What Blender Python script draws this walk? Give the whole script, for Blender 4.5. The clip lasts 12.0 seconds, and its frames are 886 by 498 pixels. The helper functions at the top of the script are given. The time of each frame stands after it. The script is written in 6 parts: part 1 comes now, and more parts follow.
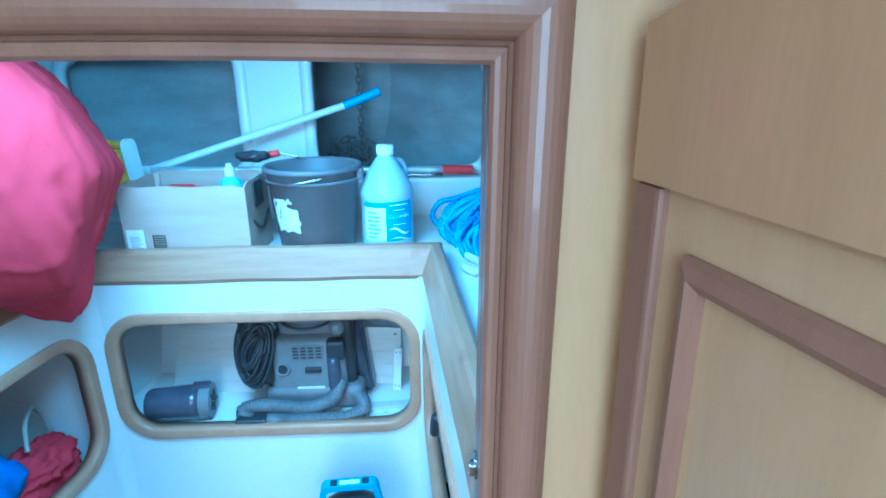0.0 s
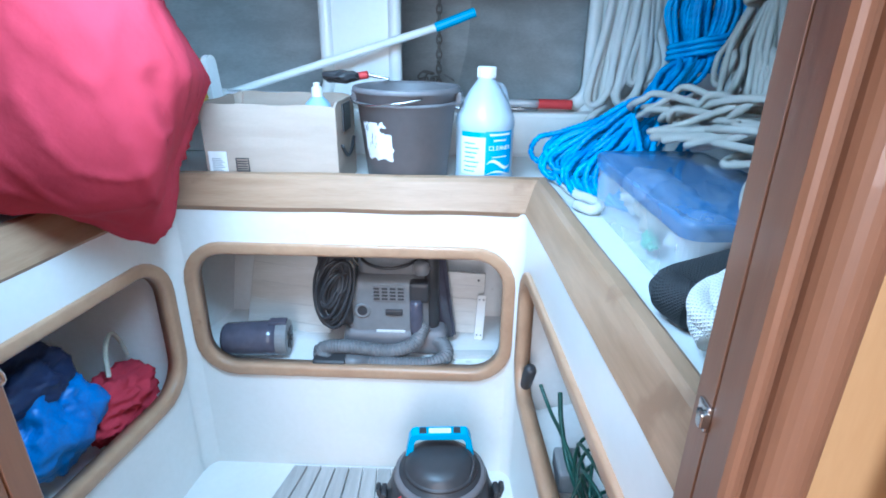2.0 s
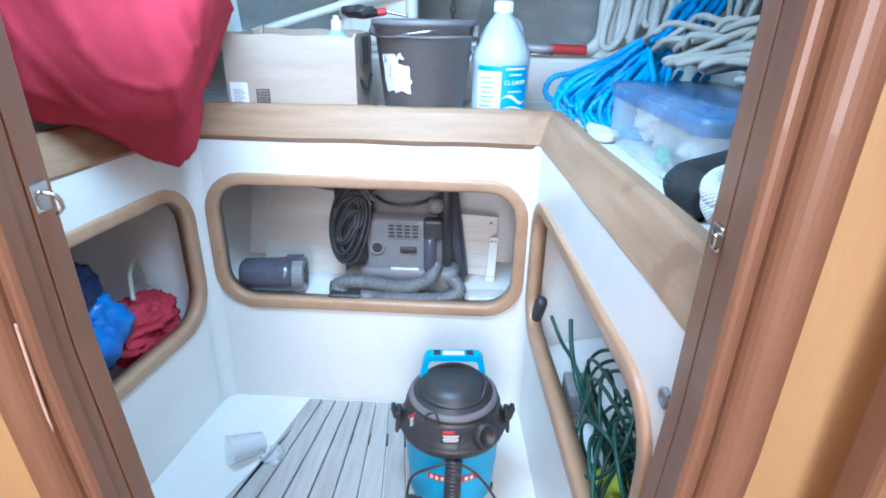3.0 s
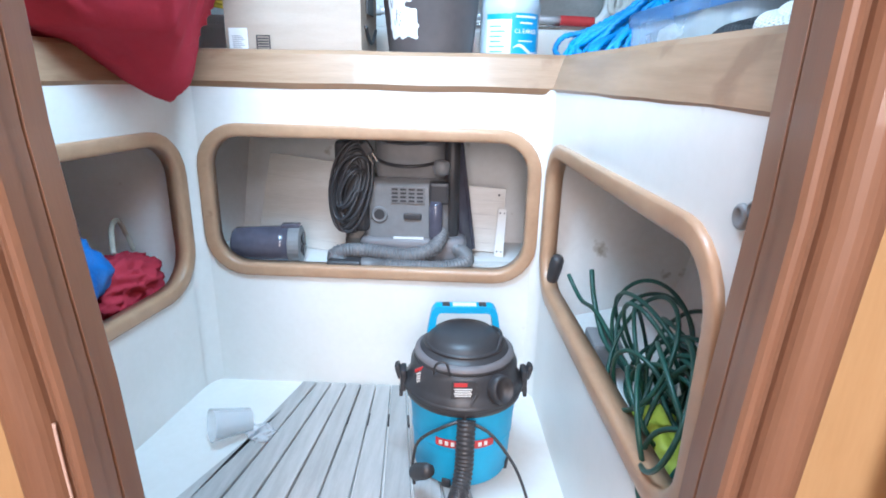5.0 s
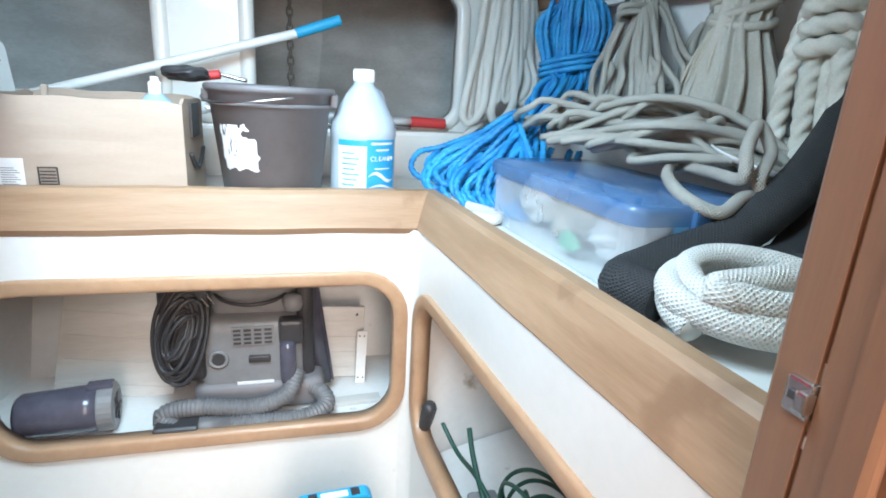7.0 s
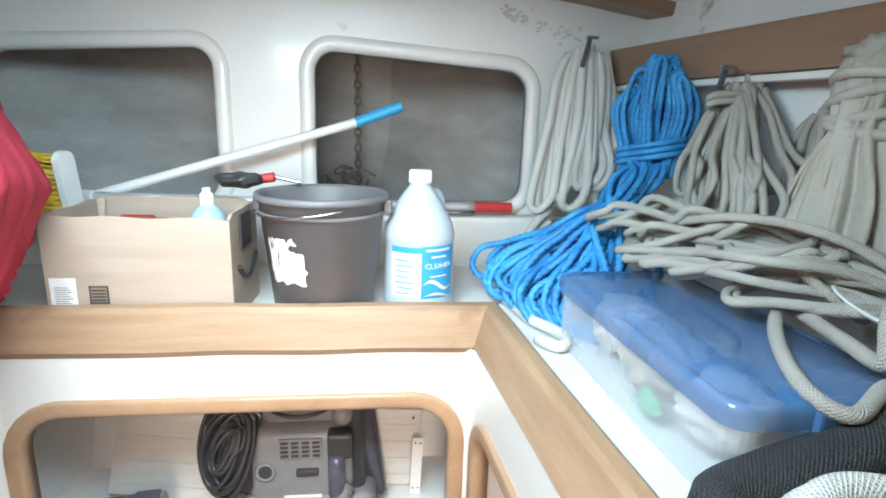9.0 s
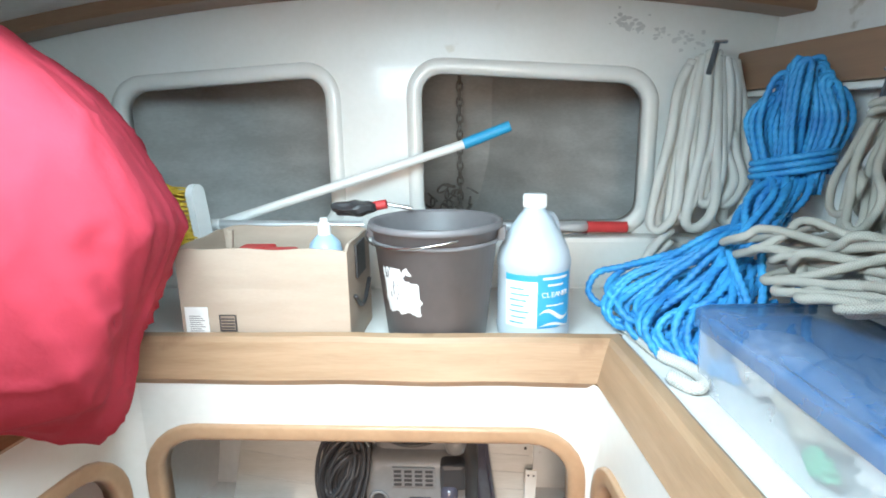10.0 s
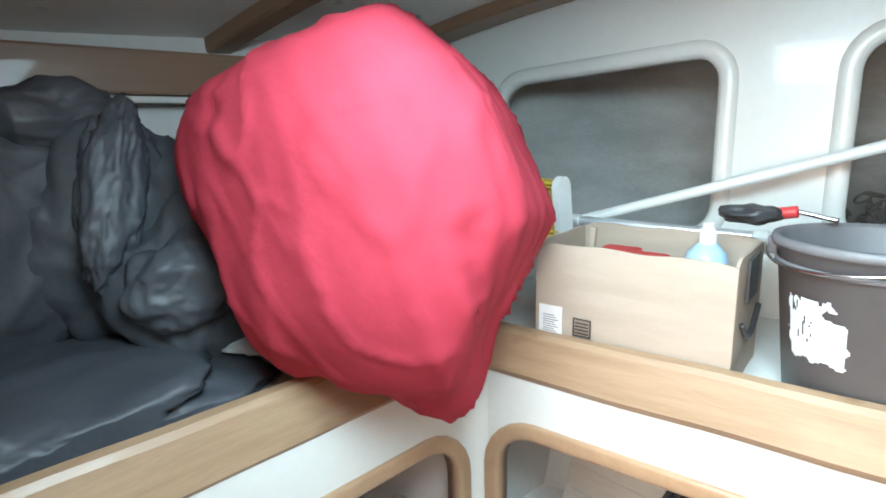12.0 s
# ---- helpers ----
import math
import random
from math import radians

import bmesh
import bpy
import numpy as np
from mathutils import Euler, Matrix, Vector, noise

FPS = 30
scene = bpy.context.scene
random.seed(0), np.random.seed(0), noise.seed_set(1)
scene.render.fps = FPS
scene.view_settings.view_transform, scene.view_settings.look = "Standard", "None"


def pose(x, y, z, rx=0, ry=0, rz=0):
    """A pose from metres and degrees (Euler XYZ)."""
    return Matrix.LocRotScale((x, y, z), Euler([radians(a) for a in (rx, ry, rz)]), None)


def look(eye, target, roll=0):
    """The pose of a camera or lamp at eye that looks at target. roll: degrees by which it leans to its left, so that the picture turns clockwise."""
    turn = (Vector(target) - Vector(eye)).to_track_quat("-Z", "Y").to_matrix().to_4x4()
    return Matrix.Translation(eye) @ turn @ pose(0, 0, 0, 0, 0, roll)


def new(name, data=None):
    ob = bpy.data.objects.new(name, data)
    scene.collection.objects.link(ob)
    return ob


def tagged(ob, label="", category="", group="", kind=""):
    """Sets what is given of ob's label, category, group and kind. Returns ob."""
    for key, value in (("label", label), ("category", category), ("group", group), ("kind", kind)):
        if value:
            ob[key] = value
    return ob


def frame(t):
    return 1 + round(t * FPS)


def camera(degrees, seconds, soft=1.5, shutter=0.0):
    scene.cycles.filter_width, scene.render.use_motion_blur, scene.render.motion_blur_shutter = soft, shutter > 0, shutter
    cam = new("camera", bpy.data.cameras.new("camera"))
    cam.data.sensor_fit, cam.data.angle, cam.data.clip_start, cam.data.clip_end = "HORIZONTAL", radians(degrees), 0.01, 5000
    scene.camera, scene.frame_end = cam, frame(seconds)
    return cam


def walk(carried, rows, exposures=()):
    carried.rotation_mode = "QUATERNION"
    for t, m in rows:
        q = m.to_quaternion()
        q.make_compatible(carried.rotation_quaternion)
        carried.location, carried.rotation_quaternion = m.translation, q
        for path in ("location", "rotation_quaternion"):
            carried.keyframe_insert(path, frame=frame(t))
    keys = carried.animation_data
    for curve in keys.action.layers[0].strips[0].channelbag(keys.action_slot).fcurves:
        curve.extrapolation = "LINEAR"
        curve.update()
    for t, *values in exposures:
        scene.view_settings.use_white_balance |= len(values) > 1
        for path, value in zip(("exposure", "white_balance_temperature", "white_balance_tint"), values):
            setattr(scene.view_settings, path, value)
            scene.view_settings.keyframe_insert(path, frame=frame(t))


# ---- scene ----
cam = camera(78.0, 12.0, 1.8)
EXPOSURES = [(0.0, 0.60, 3500, -9), (0.5, 0.60, 3700, -4), (1.0, 0.64, 4050, 2), (1.6, 0.70, 4700, 12), (2.5, 0.78, 5100, 18), (5.0, 0.92, 5500, 21), (6.5, 0.90, 5950, 20), (8.5, 0.92, 6700, 22), (10.0, 0.92, 6700, 20), (12.0, 0.92, 6600, 18)]
PATH = [
    (0, (-0.052, 0.121, 1.580), (0.021, 2.020, 0.957), -0.6),
    (0.5, (-0.098, 0.164, 1.578), (-0.116, 2.061, 0.944), -1.2),
    (1, (-0.145, 0.183, 1.554), (-0.189, 2.072, 0.900), -0.4),
    (1.5, (-0.172, 0.219, 1.516), (-0.246, 2.098, 0.834), -0.1),
    (2, (-0.200, 0.226, 1.474), (-0.271, 2.079, 0.724), 0.5),
    (2.5, (-0.224, 0.179, 1.440), (-0.289, 2.012, 0.644), 0.8),
    (3, (-0.216, 0.145, 1.361), (-0.308, 1.978, 0.565), 1.0),
    (5, (-0.244, 0.150, 1.097), (-0.323, 2.055, 0.492), 1.2),
    (5.5, (-0.246, 0.197, 1.126), (-0.218, 2.120, 0.577), 2.1),
    (6, (-0.279, 0.234, 1.191), (-0.006, 2.144, 0.662), 3.3),
    (6.5, (-0.300, 0.302, 1.278), (0.205, 2.155, 0.719), 3.3),
    (8.5, (-0.238, 0.477, 1.475), (0.234, 2.359, 0.990), 3.8),
    (9, (-0.233, 0.506, 1.493), (-0.003, 2.437, 1.026), 1.8),
    (9.5, (-0.240, 0.539, 1.505), (-0.199, 2.482, 1.035), 0.2),
    (10, (-0.277, 0.552, 1.523), (-0.378, 2.499, 1.079), -0.9),
    (10.5, (-0.296, 0.589, 1.520), (-0.668, 2.510, 1.106), -1.6),
    (11, (-0.317, 0.643, 1.514), (-1.007, 2.482, 1.136), -2.2),
    (11.5, (-0.343, 0.661, 1.497), (-1.295, 2.380, 1.125), -1.8),
    (12, (-0.370, 0.659, 1.499), (-1.575, 2.200, 1.084), -1.5),
]
walk(cam, [(t, look(eye, target, roll)) for t, eye, target, roll in PATH], EXPOSURES)

# ---- light ----
world = bpy.data.worlds.new("world")
world.use_nodes = True
scene.world = world
sky = world.node_tree.nodes.new("ShaderNodeTexSky")
sky.sky_type, sky.sun_disc = "NISHITA", False
sky.sun_elevation, sky.sun_rotation = radians(55), radians(200)
world.node_tree.links.new(sky.outputs[0], world.node_tree.nodes["Background"].inputs[0])
world.node_tree.nodes["Background"].inputs[1].default_value = 0.12


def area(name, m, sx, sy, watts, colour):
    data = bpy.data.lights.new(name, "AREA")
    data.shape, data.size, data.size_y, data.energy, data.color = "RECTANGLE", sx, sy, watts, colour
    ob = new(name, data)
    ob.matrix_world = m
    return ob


# daylight through the deck hatch over the bow cabin and the hatch of the saloon behind
area("hatch_daylight", pose(-0.44, 0.84, 1.80, 50), 0.54, 0.38, 13.4, (0.60, 0.91, 1.0))
area("saloon_daylight", pose(-0.2, -0.75, 2.02), 0.9, 0.7, 20.0, (1.0, 0.90, 0.755))
# added fill lamp at the closed aft wall, shining forward through the doorway
area("passage_fill", pose(-0.25, -1.56, 1.42, 90), 0.62, 0.90, 22.0, (1.0, 0.89, 0.72))


# ---- materials ----
def material(name, colour, rough=0.5, metal=0.0, dark=None, scale=8.0, stretch=(1, 1, 1), mix=0.5, bump=0.1,
             fine=60.0, detail=4.0, spot=None, spots=0.0, coat=0.0, vary=0.0, spec=0.5):
    """A surface with soft blotches, fine grain, small bumps and, with spots, scattered marks."""
    m = bpy.data.materials.new(name)
    m.use_nodes = True
    n, l = m.node_tree.nodes, m.node_tree.links
    b = n["Principled BSDF"]
    b.inputs["Roughness"].default_value, b.inputs["Metallic"].default_value = rough, metal
    b.inputs["Coat Weight"].default_value = coat
    b.inputs["Specular IOR Level"].default_value = spec
    at = n.new("ShaderNodeTexCoord")
    mp = n.new("ShaderNodeMapping")
    mp.inputs["Scale"].default_value = stretch
    l.new(at.outputs["Object"], mp.inputs[0])
    big = n.new("ShaderNodeTexNoise")
    big.inputs["Scale"].default_value, big.inputs["Detail"].default_value = scale, detail
    l.new(mp.outputs[0], big.inputs["Vector"])
    small = n.new("ShaderNodeTexNoise")
    small.inputs["Scale"].default_value, small.inputs["Detail"].default_value = fine, 6
    l.new(mp.outputs[0], small.inputs["Vector"])
    dark = dark or tuple(c * 0.8 for c in colour)
    ramp = n.new("ShaderNodeValToRGB")
    ramp.color_ramp.elements[0].position, ramp.color_ramp.elements[1].position = 0.5 - 0.25 * mix, 0.5 + 0.25 * mix
    ramp.color_ramp.elements[0].color, ramp.color_ramp.elements[1].color = (*dark, 1), (*colour, 1)
    add = n.new("ShaderNodeMix")
    add.inputs[0].default_value = 0.3
    l.new(big.outputs[0], add.inputs[2])
    l.new(small.outputs[0], add.inputs[3])
    l.new(add.outputs[0], ramp.inputs[0])
    out = ramp.outputs[0]
    if spots:
        sp = n.new("ShaderNodeTexNoise")
        sp.inputs["Scale"].default_value, sp.inputs["Detail"].default_value = scale * 2.3, 8
        l.new(at.outputs["Object"], sp.inputs["Vector"])
        cut = n.new("ShaderNodeValToRGB")
        cut.color_ramp.elements[0].position, cut.color_ramp.elements[1].position = 1 - spots, 1.06 - spots
        l.new(sp.outputs[0], cut.inputs[0])
        over = n.new("ShaderNodeMix")
        over.data_type = "RGBA"
        l.new(cut.outputs[0], over.inputs[0])
        l.new(out, over.inputs[6])
        over.inputs[7].default_value = (*(spot or dark), 1)
        out = over.outputs[2]
    if vary:
        info = n.new("ShaderNodeObjectInfo")
        hsv = n.new("ShaderNodeHueSaturation")
        rng = n.new("ShaderNodeMapRange")
        rng.inputs[3].default_value, rng.inputs[4].default_value = 1 - vary, 1 + vary
        l.new(info.outputs["Random"], rng.inputs[0])
        l.new(rng.outputs[0], hsv.inputs["Value"])
        l.new(out, hsv.inputs["Color"])
        out = hsv.outputs[0]
    l.new(out, b.inputs["Base Color"])
    rr = n.new("ShaderNodeMapRange")
    rr.inputs[3].default_value, rr.inputs[4].default_value = rough * 0.8, min(1, rough * 1.2)
    l.new(small.outputs[0], rr.inputs[0])
    l.new(rr.outputs[0], b.inputs["Roughness"])
    if bump:
        bp = n.new("ShaderNodeBump")
        bp.inputs["Strength"].default_value, bp.inputs["Distance"].default_value = bump, 0.004
        l.new(add.outputs[0], bp.inputs["Height"])
        l.new(bp.outputs[0], b.inputs["Normal"])
    return m


GELCOAT = material("white gelcoat", (0.78, 0.77, 0.74), 0.35, dark=(0.73, 0.72, 0.68), scale=5, bump=0.05, spots=0.3, spot=(0.66, 0.62, 0.55), coat=0.2)
LINER = material("painted hull liner", (0.87, 0.86, 0.84), 0.6, dark=(0.80, 0.78, 0.75), scale=4, bump=0.3, spots=0.33, spot=(0.45, 0.40, 0.33))
LOCKER = material("bare grey locker", (0.66, 0.65, 0.63), 0.7, dark=(0.50, 0.49, 0.47), scale=5, bump=0.5, stretch=(1, 1, 2.5))
TEAK = material("varnished teak", (0.275, 0.148, 0.088), 0.44, dark=(0.175, 0.088, 0.052), scale=3, fine=34, stretch=(11, 11, 0.9), mix=1.3, bump=0.12, coat=0.15, spots=0.22, spot=(0.36, 0.22, 0.15))
TEAK_H = material("varnished teak lengthwise", (0.31, 0.18, 0.11), 0.42, dark=(0.25, 0.14, 0.09), scale=4, fine=30, stretch=(1.2, 14, 14), mix=1.0, bump=0.09, coat=0.12)
ASH = material("oiled light fiddle wood", (0.43, 0.275, 0.17), 0.45, dark=(0.27, 0.16, 0.088), scale=3.5, fine=26, stretch=(1.2, 9, 16), mix=1.0, bump=0.1, spots=0.41, spot=(0.28, 0.165, 0.095), coat=0.1)
ASH_Y = material("oiled light fiddle wood along", (0.43, 0.275, 0.17), 0.45, dark=(0.27, 0.16, 0.088), scale=3.5, fine=26, stretch=(9, 1.2, 16), mix=1.0, bump=0.1, spots=0.41, spot=(0.28, 0.165, 0.095), coat=0.1)
TRIM = material("oiled teak edging", (0.50, 0.315, 0.19), 0.38, dark=(0.37, 0.215, 0.125), scale=5, fine=30, stretch=(3, 9, 3), mix=1.0, bump=0.1, spots=0.28, spot=(0.25, 0.13, 0.07), coat=0.2)
PLY = material("varnished plywood", (0.51, 0.34, 0.17), 0.38, dark=(0.42, 0.265, 0.12), scale=3, fine=40, stretch=(6, 6, 0.8), mix=0.9, bump=0.05, coat=0.25)
DOOR = material("varnished door timber", (0.47, 0.295, 0.14), 0.38, dark=(0.36, 0.21, 0.09), scale=3, fine=34, stretch=(7, 7, 0.8), mix=0.9, bump=0.06, coat=0.25)


# ---- shapes ----
def part(name, bm, mat, parent=None, label="", smooth=False):
    me = bpy.data.meshes.new(name)
    bm.normal_update()
    bm.to_mesh(me)
    bm.free()
    if smooth:
        me.shade_smooth()
    for m in (mat if isinstance(mat, (list, tuple)) else [mat]):
        me.materials.append(m)
    ob = new(name, me)
    if parent is not None:
        ob.parent = parent
    if label:
        ob["label"] = label
    return ob


def thing(name, label, category, group="", at=None, kind=""):
    ob = tagged(new(name), label, category, group, kind)
    if at is not None:
        ob.matrix_world = at
    return ob


def block(size, at=(0, 0, 0), bevel=0.0, segments=2, m=None):
    bm = bmesh.new()
    bmesh.ops.create_cube(bm, size=1)
    bmesh.ops.scale(bm, vec=size, verts=bm.verts)
    if bevel:
        bmesh.ops.bevel(bm, geom=bm.edges[:], offset=bevel, segments=segments, profile=0.6, affect="EDGES", clamp_overlap=True)
    bmesh.ops.transform(bm, matrix=Matrix.Translation(at) @ (m or Matrix()), verts=bm.verts)
    return bm


def span(x0, x1, y0, y1, z0, z1, bevel=0.0):
    return block((x1 - x0, y1 - y0, z1 - z0), ((x0 + x1) / 2, (y0 + y1) / 2, (z0 + z1) / 2), bevel)


def join(*bms):
    out = bmesh.new()
    for bm in bms:
        me = bpy.data.meshes.new("join")
        bm.to_mesh(me)
        bm.free()
        out.from_mesh(me)
        bpy.data.meshes.remove(me)
    return out


def moved(bm, m):
    bmesh.ops.transform(bm, matrix=m, verts=bm.verts)
    return bm


def rounded(w, h, r, n=6):
    """The corners of a rounded rectangle, counter-clockwise, about its centre."""
    pts = []
    for cx, cy, a in ((w / 2 - r, h / 2 - r, 0), (-w / 2 + r, h / 2 - r, 90), (-w / 2 + r, -h / 2 + r, 180), (w / 2 - r, -h / 2 + r, 270)):
        for i in range(n + 1):
            t = radians(a + 90 * i / n)
            pts.append((cx + r * math.cos(t), cy + r * math.sin(t)))
    return pts


def prism(loop, depth, hole=None):
    """A plate in the x-z plane, from y = 0 to y = depth, with an opening if hole is given (as many points as loop)."""
    bm = bmesh.new()
    if hole is None:
        f = bm.faces.new([bm.verts.new((x, 0, z)) for x, z in loop])
        got = bmesh.ops.extrude_face_region(bm, geom=[f])
        bmesh.ops.translate(bm, vec=(0, depth, 0), verts=[v for v in got["geom"] if isinstance(v, bmesh.types.BMVert)])
    else:
        n = len(loop)
        rings = [[bm.verts.new((x, y, z)) for x, z in lp] for lp, y in ((loop, 0), (hole, 0), (hole, depth), (loop, depth))]
        for a, b in ((0, 1), (1, 2), (2, 3), (3, 0)):
            for i in range(n):
                bm.faces.new((rings[a][i], rings[a][(i + 1) % n], rings[b][(i + 1) % n], rings[b][i]))
    bmesh.ops.recalc_face_normals(bm, faces=bm.faces)
    return bm


def around(loop, box):
    """For every point of a rounded loop the point beside it on the box (x0, x1, z0, z1)."""
    x0, x1, z0, z1 = box
    n = len(loop) // 4
    out = []
    for i, (x, z) in enumerate(loop):
        side, k = divmod(i, n)
        corner = ((x1, z1), (x0, z1), (x0, z0), (x1, z0))[side]
        if k == n // 2:
            out.append(corner)
        elif (k < n // 2) == (side % 2 == 0):
            out.append((corner[0], z))
        else:
            out.append((x, corner[1]))
    return out


def ring(loop, profile, closed=True):
    """A moulding: profile points (out, along y) swept round a loop in the x-z plane; out is away from the loop's inside."""
    bm = bmesh.new()
    n = len(loop)
    rows = []
    for i in range(n):
        p = Vector(loop[i])
        a = (Vector(loop[i]) - Vector(loop[i - 1])).normalized()
        b = (Vector(loop[(i + 1) % n]) - Vector(loop[i])).normalized()
        if not closed and i == 0:
            a = b
        if not closed and i == n - 1:
            b = a
        na, nb = Vector((a.y, -a.x)), Vector((b.y, -b.x))
        nn = (na + nb).normalized()
        nn /= max(0.4, nn.dot(na))
        rows.append([bm.verts.new((p.x + nn.x * o, y, p.y + nn.y * o)) for o, y in profile])
    k = len(profile)
    for i in range(n if closed else n - 1):
        for j in range(k):
            bm.faces.new((rows[i][j], rows[(i + 1) % n][j], rows[(i + 1) % n][(j + 1) % k], rows[i][(j + 1) % k]))
    if not closed:
        bm.faces.new(rows[0])
        bm.faces.new(rows[-1][::-1])
    bmesh.ops.recalc_face_normals(bm, faces=bm.faces)
    return bm


def half_round(w, d, n=5):
    """A rounded wooden trim, w wide, standing d proud towards -y."""
    pts = [(-0.003, 0.026), (-0.003, -d * 0.45)]
    for i in range(1, n):
        t = math.pi * i / n
        pts.append((w / 2 - w / 2 * math.cos(t), -d * (0.45 + 0.55 * math.sin(t) ** 0.4)))
    return pts + [(w, -d * 0.4), (w, 0.004)]


# ---- structure ----
FRONT = 1.464                  # face of the low wall across the foot well
XL0, XL1 = -0.926, -1.036      # left locker wall, at the low wall and at the doorway
XR0, XR1 = -0.052, 0.006      # right locker wall
BERTH, SOLE = 1.10, 0.28
DOOR_A, DOOR_F = 0.555, 0.615  # aft and forward face of the doorway bulkhead


def setting(ob, label, category):
    return tagged(ob, label, category, kind="structure")


def shifted(loop, x, z):
    return [(px + x, pz + z) for px, pz in loop]


def wall_pose(p0, p1):
    """A pose whose x runs from p0 to p1 on the plan, with y to the left of that way."""
    d = Vector((p1[0] - p0[0], p1[1] - p0[1], 0))
    return Matrix.Translation((p0[0], p0[1], 0)) @ Matrix.Rotation(math.atan2(d.y, d.x), 4, "Z"), d.length


def locker_wall(name, p0, p1, z0, z1, x0, x1, h0, h1, r, label, wood):
    """A low wall with a rounded opening from x0 to x1 and h0 to h1, edged with round trim."""
    m, width = wall_pose(p0, p1)
    hole = shifted(rounded(x1 - x0, h1 - h0, r), (x0 + x1) / 2, (h0 + h1) / 2)
    wall = part(name, prism(around(hole, (0, width, z0, z1)), 0.02, hole), GELCOAT)
    wall.matrix_world = m
    setting(wall, label, "wall")
    part("opening_trim", ring(hole, half_round(0.029, 0.010, 7)), wood, wall, "rounded varnished teak edging", True)
    return wall


locker_wall("wall_front", (XL0, FRONT), (XR0, FRONT), 0.20, 1.074, 0.049, 0.832, 0.622, 0.950, 0.078, "white gelcoat locker front with a wide rounded opening", TRIM)
locker_wall("wall_left", (XL1, DOOR_F), (XL0, FRONT), 0.20, 1.074, 0.08, 0.800, 0.592, 0.938, 0.085, "white gelcoat locker side with a rounded opening", TRIM)
locker_wall("wall_right", (XR0, FRONT), (XR1, DOOR_F), 0.20, 1.074, 0.046, 0.805, 0.618, 0.932, 0.075, "white gelcoat locker side with a rounded opening", TRIM)

# soft white coves where the low walls meet each other and the sole
for x, y, turn in ((XL0 - 0.004, FRONT + 0.003, 0), (XR0 + 0.004, FRONT + 0.003, -90)):
    bm = bmesh.new()
    pts = [(0, 0)] + [(0.045 * (1 - math.sin(radians(a))), -0.045 * (1 - math.cos(radians(a)))) for a in range(0, 91, 15)]
    lo = [bm.verts.new((px, py, 0.20)) for px, py in pts]
    hi = [bm.verts.new((px, py, 1.07)) for px, py in pts]
    for i in range(1, len(pts) - 1):
        j = i + 1
        bm.faces.new((lo[i], lo[j], hi[j], hi[i]))
    bmesh.ops.recalc_face_normals(bm, faces=bm.faces)
    cove = part("cove", bm, GELCOAT, smooth=True)
    cove.matrix_world = pose(x, y, 0, 0, 0, turn)
    setting(cove, "rounded white gelcoat corner of the foot well", "wall")


def fiddle(name, p0, p1, lean, wood, label):
    """A raised wooden berth edge from p0 to p1 (its lower inner corners), leaning outwards, mitred at both ends."""
    d = (Vector(p1) - Vector(p0)).normalized()
    out = Vector((-d.y, d.x))
    prof = [(0.016, 1.058), (0.008, 1.061), (-0.001, 1.074), (0.001, 1.079), (lean * 0.9 - 0.001, 1.138), (lean + 0.004, 1.146), (lean + 0.020, 1.148), (lean + 0.028, 1.142), (lean + 0.028, 1.095), (0.022, 1.060)]
    bm = bmesh.new()
    rows = []
    n = 22
    for i in range(n + 1):
        row = []
        for o, z in prof:
            a = Vector(p0) + out * o - d * (o if p0 in MITRE else 0)
            b = Vector(p1) + out * o + d * (o if p1 in MITRE else 0)
            q = a.lerp(b, i / n)
            w = 0.0016 * noise.noise((q.x * 7, q.y * 7, z * 9))
            row.append(bm.verts.new((q.x + out.x * w, q.y + out.y * w, z + w)))
        rows.append(row)
    k = len(prof)
    for i in range(n):
        for j in range(k):
            bm.faces.new((rows[i][j], rows[i][(j + 1) % k], rows[i + 1][(j + 1) % k], rows[i + 1][j]))
    bm.faces.new(rows[0])
    bm.faces.new(rows[-1][::-1])
    bmesh.ops.recalc_face_normals(bm, faces=bm.faces)
    ob = part(name, bm, wood, smooth=False)
    return setting(ob, label, "trim")


CL, CR = (XL0 + 0.004, FRONT - 0.010), (XR0 - 0.002, FRONT - 0.010)
MITRE = (CL, CR)
fiddle("fiddle_front", CL, CR, 0.026, ASH, "worn light wood fiddle rail along the berth edge")
fiddle("fiddle_right", CR, (XR1 - 0.002, DOOR_F), 0.026, ASH_Y, "worn light wood fiddle rail, scratched and knotty")
fiddle("fiddle_left", (XL1 + 0.004, DOOR_F), CL, 0.026, ASH_Y, "worn light wood fiddle rail, scratched")

# berth tops round the well
def plate(corners, z0, z1):
    """A level plate over the given corners of the plan."""
    bm = bmesh.new()
    lo, hi = ([bm.verts.new((x, y, z)) for x, y in corners] for z in (z0, z1))
    bm.faces.new(hi)
    bm.faces.new(lo[::-1])
    for i in range(len(corners)):
        k = (i + 1) % len(corners)
        bm.faces.new((lo[i], lo[k], hi[k], hi[i]))
    bmesh.ops.recalc_face_normals(bm, faces=bm.faces)
    return bm


for name, corners in (
    ("berth_front", ((-1.75, 1.474), (0.85, 1.474), (0.85, 2.0), (-1.75, 2.0))),
    ("berth_right", ((XR1 + 0.020, DOOR_F), (0.85, DOOR_F), (0.85, 1.472), (XR0 + 0.020, 1.472))),
    ("berth_left", ((-1.75, DOOR_F), (XL1 - 0.018, DOOR_F), (XL0 - 0.018, 1.472), (-1.75, 1.472))),
):
    setting(part(name, plate(corners, BERTH - 0.02, BERTH), GELCOAT), "white painted berth top used for storage", "berth")

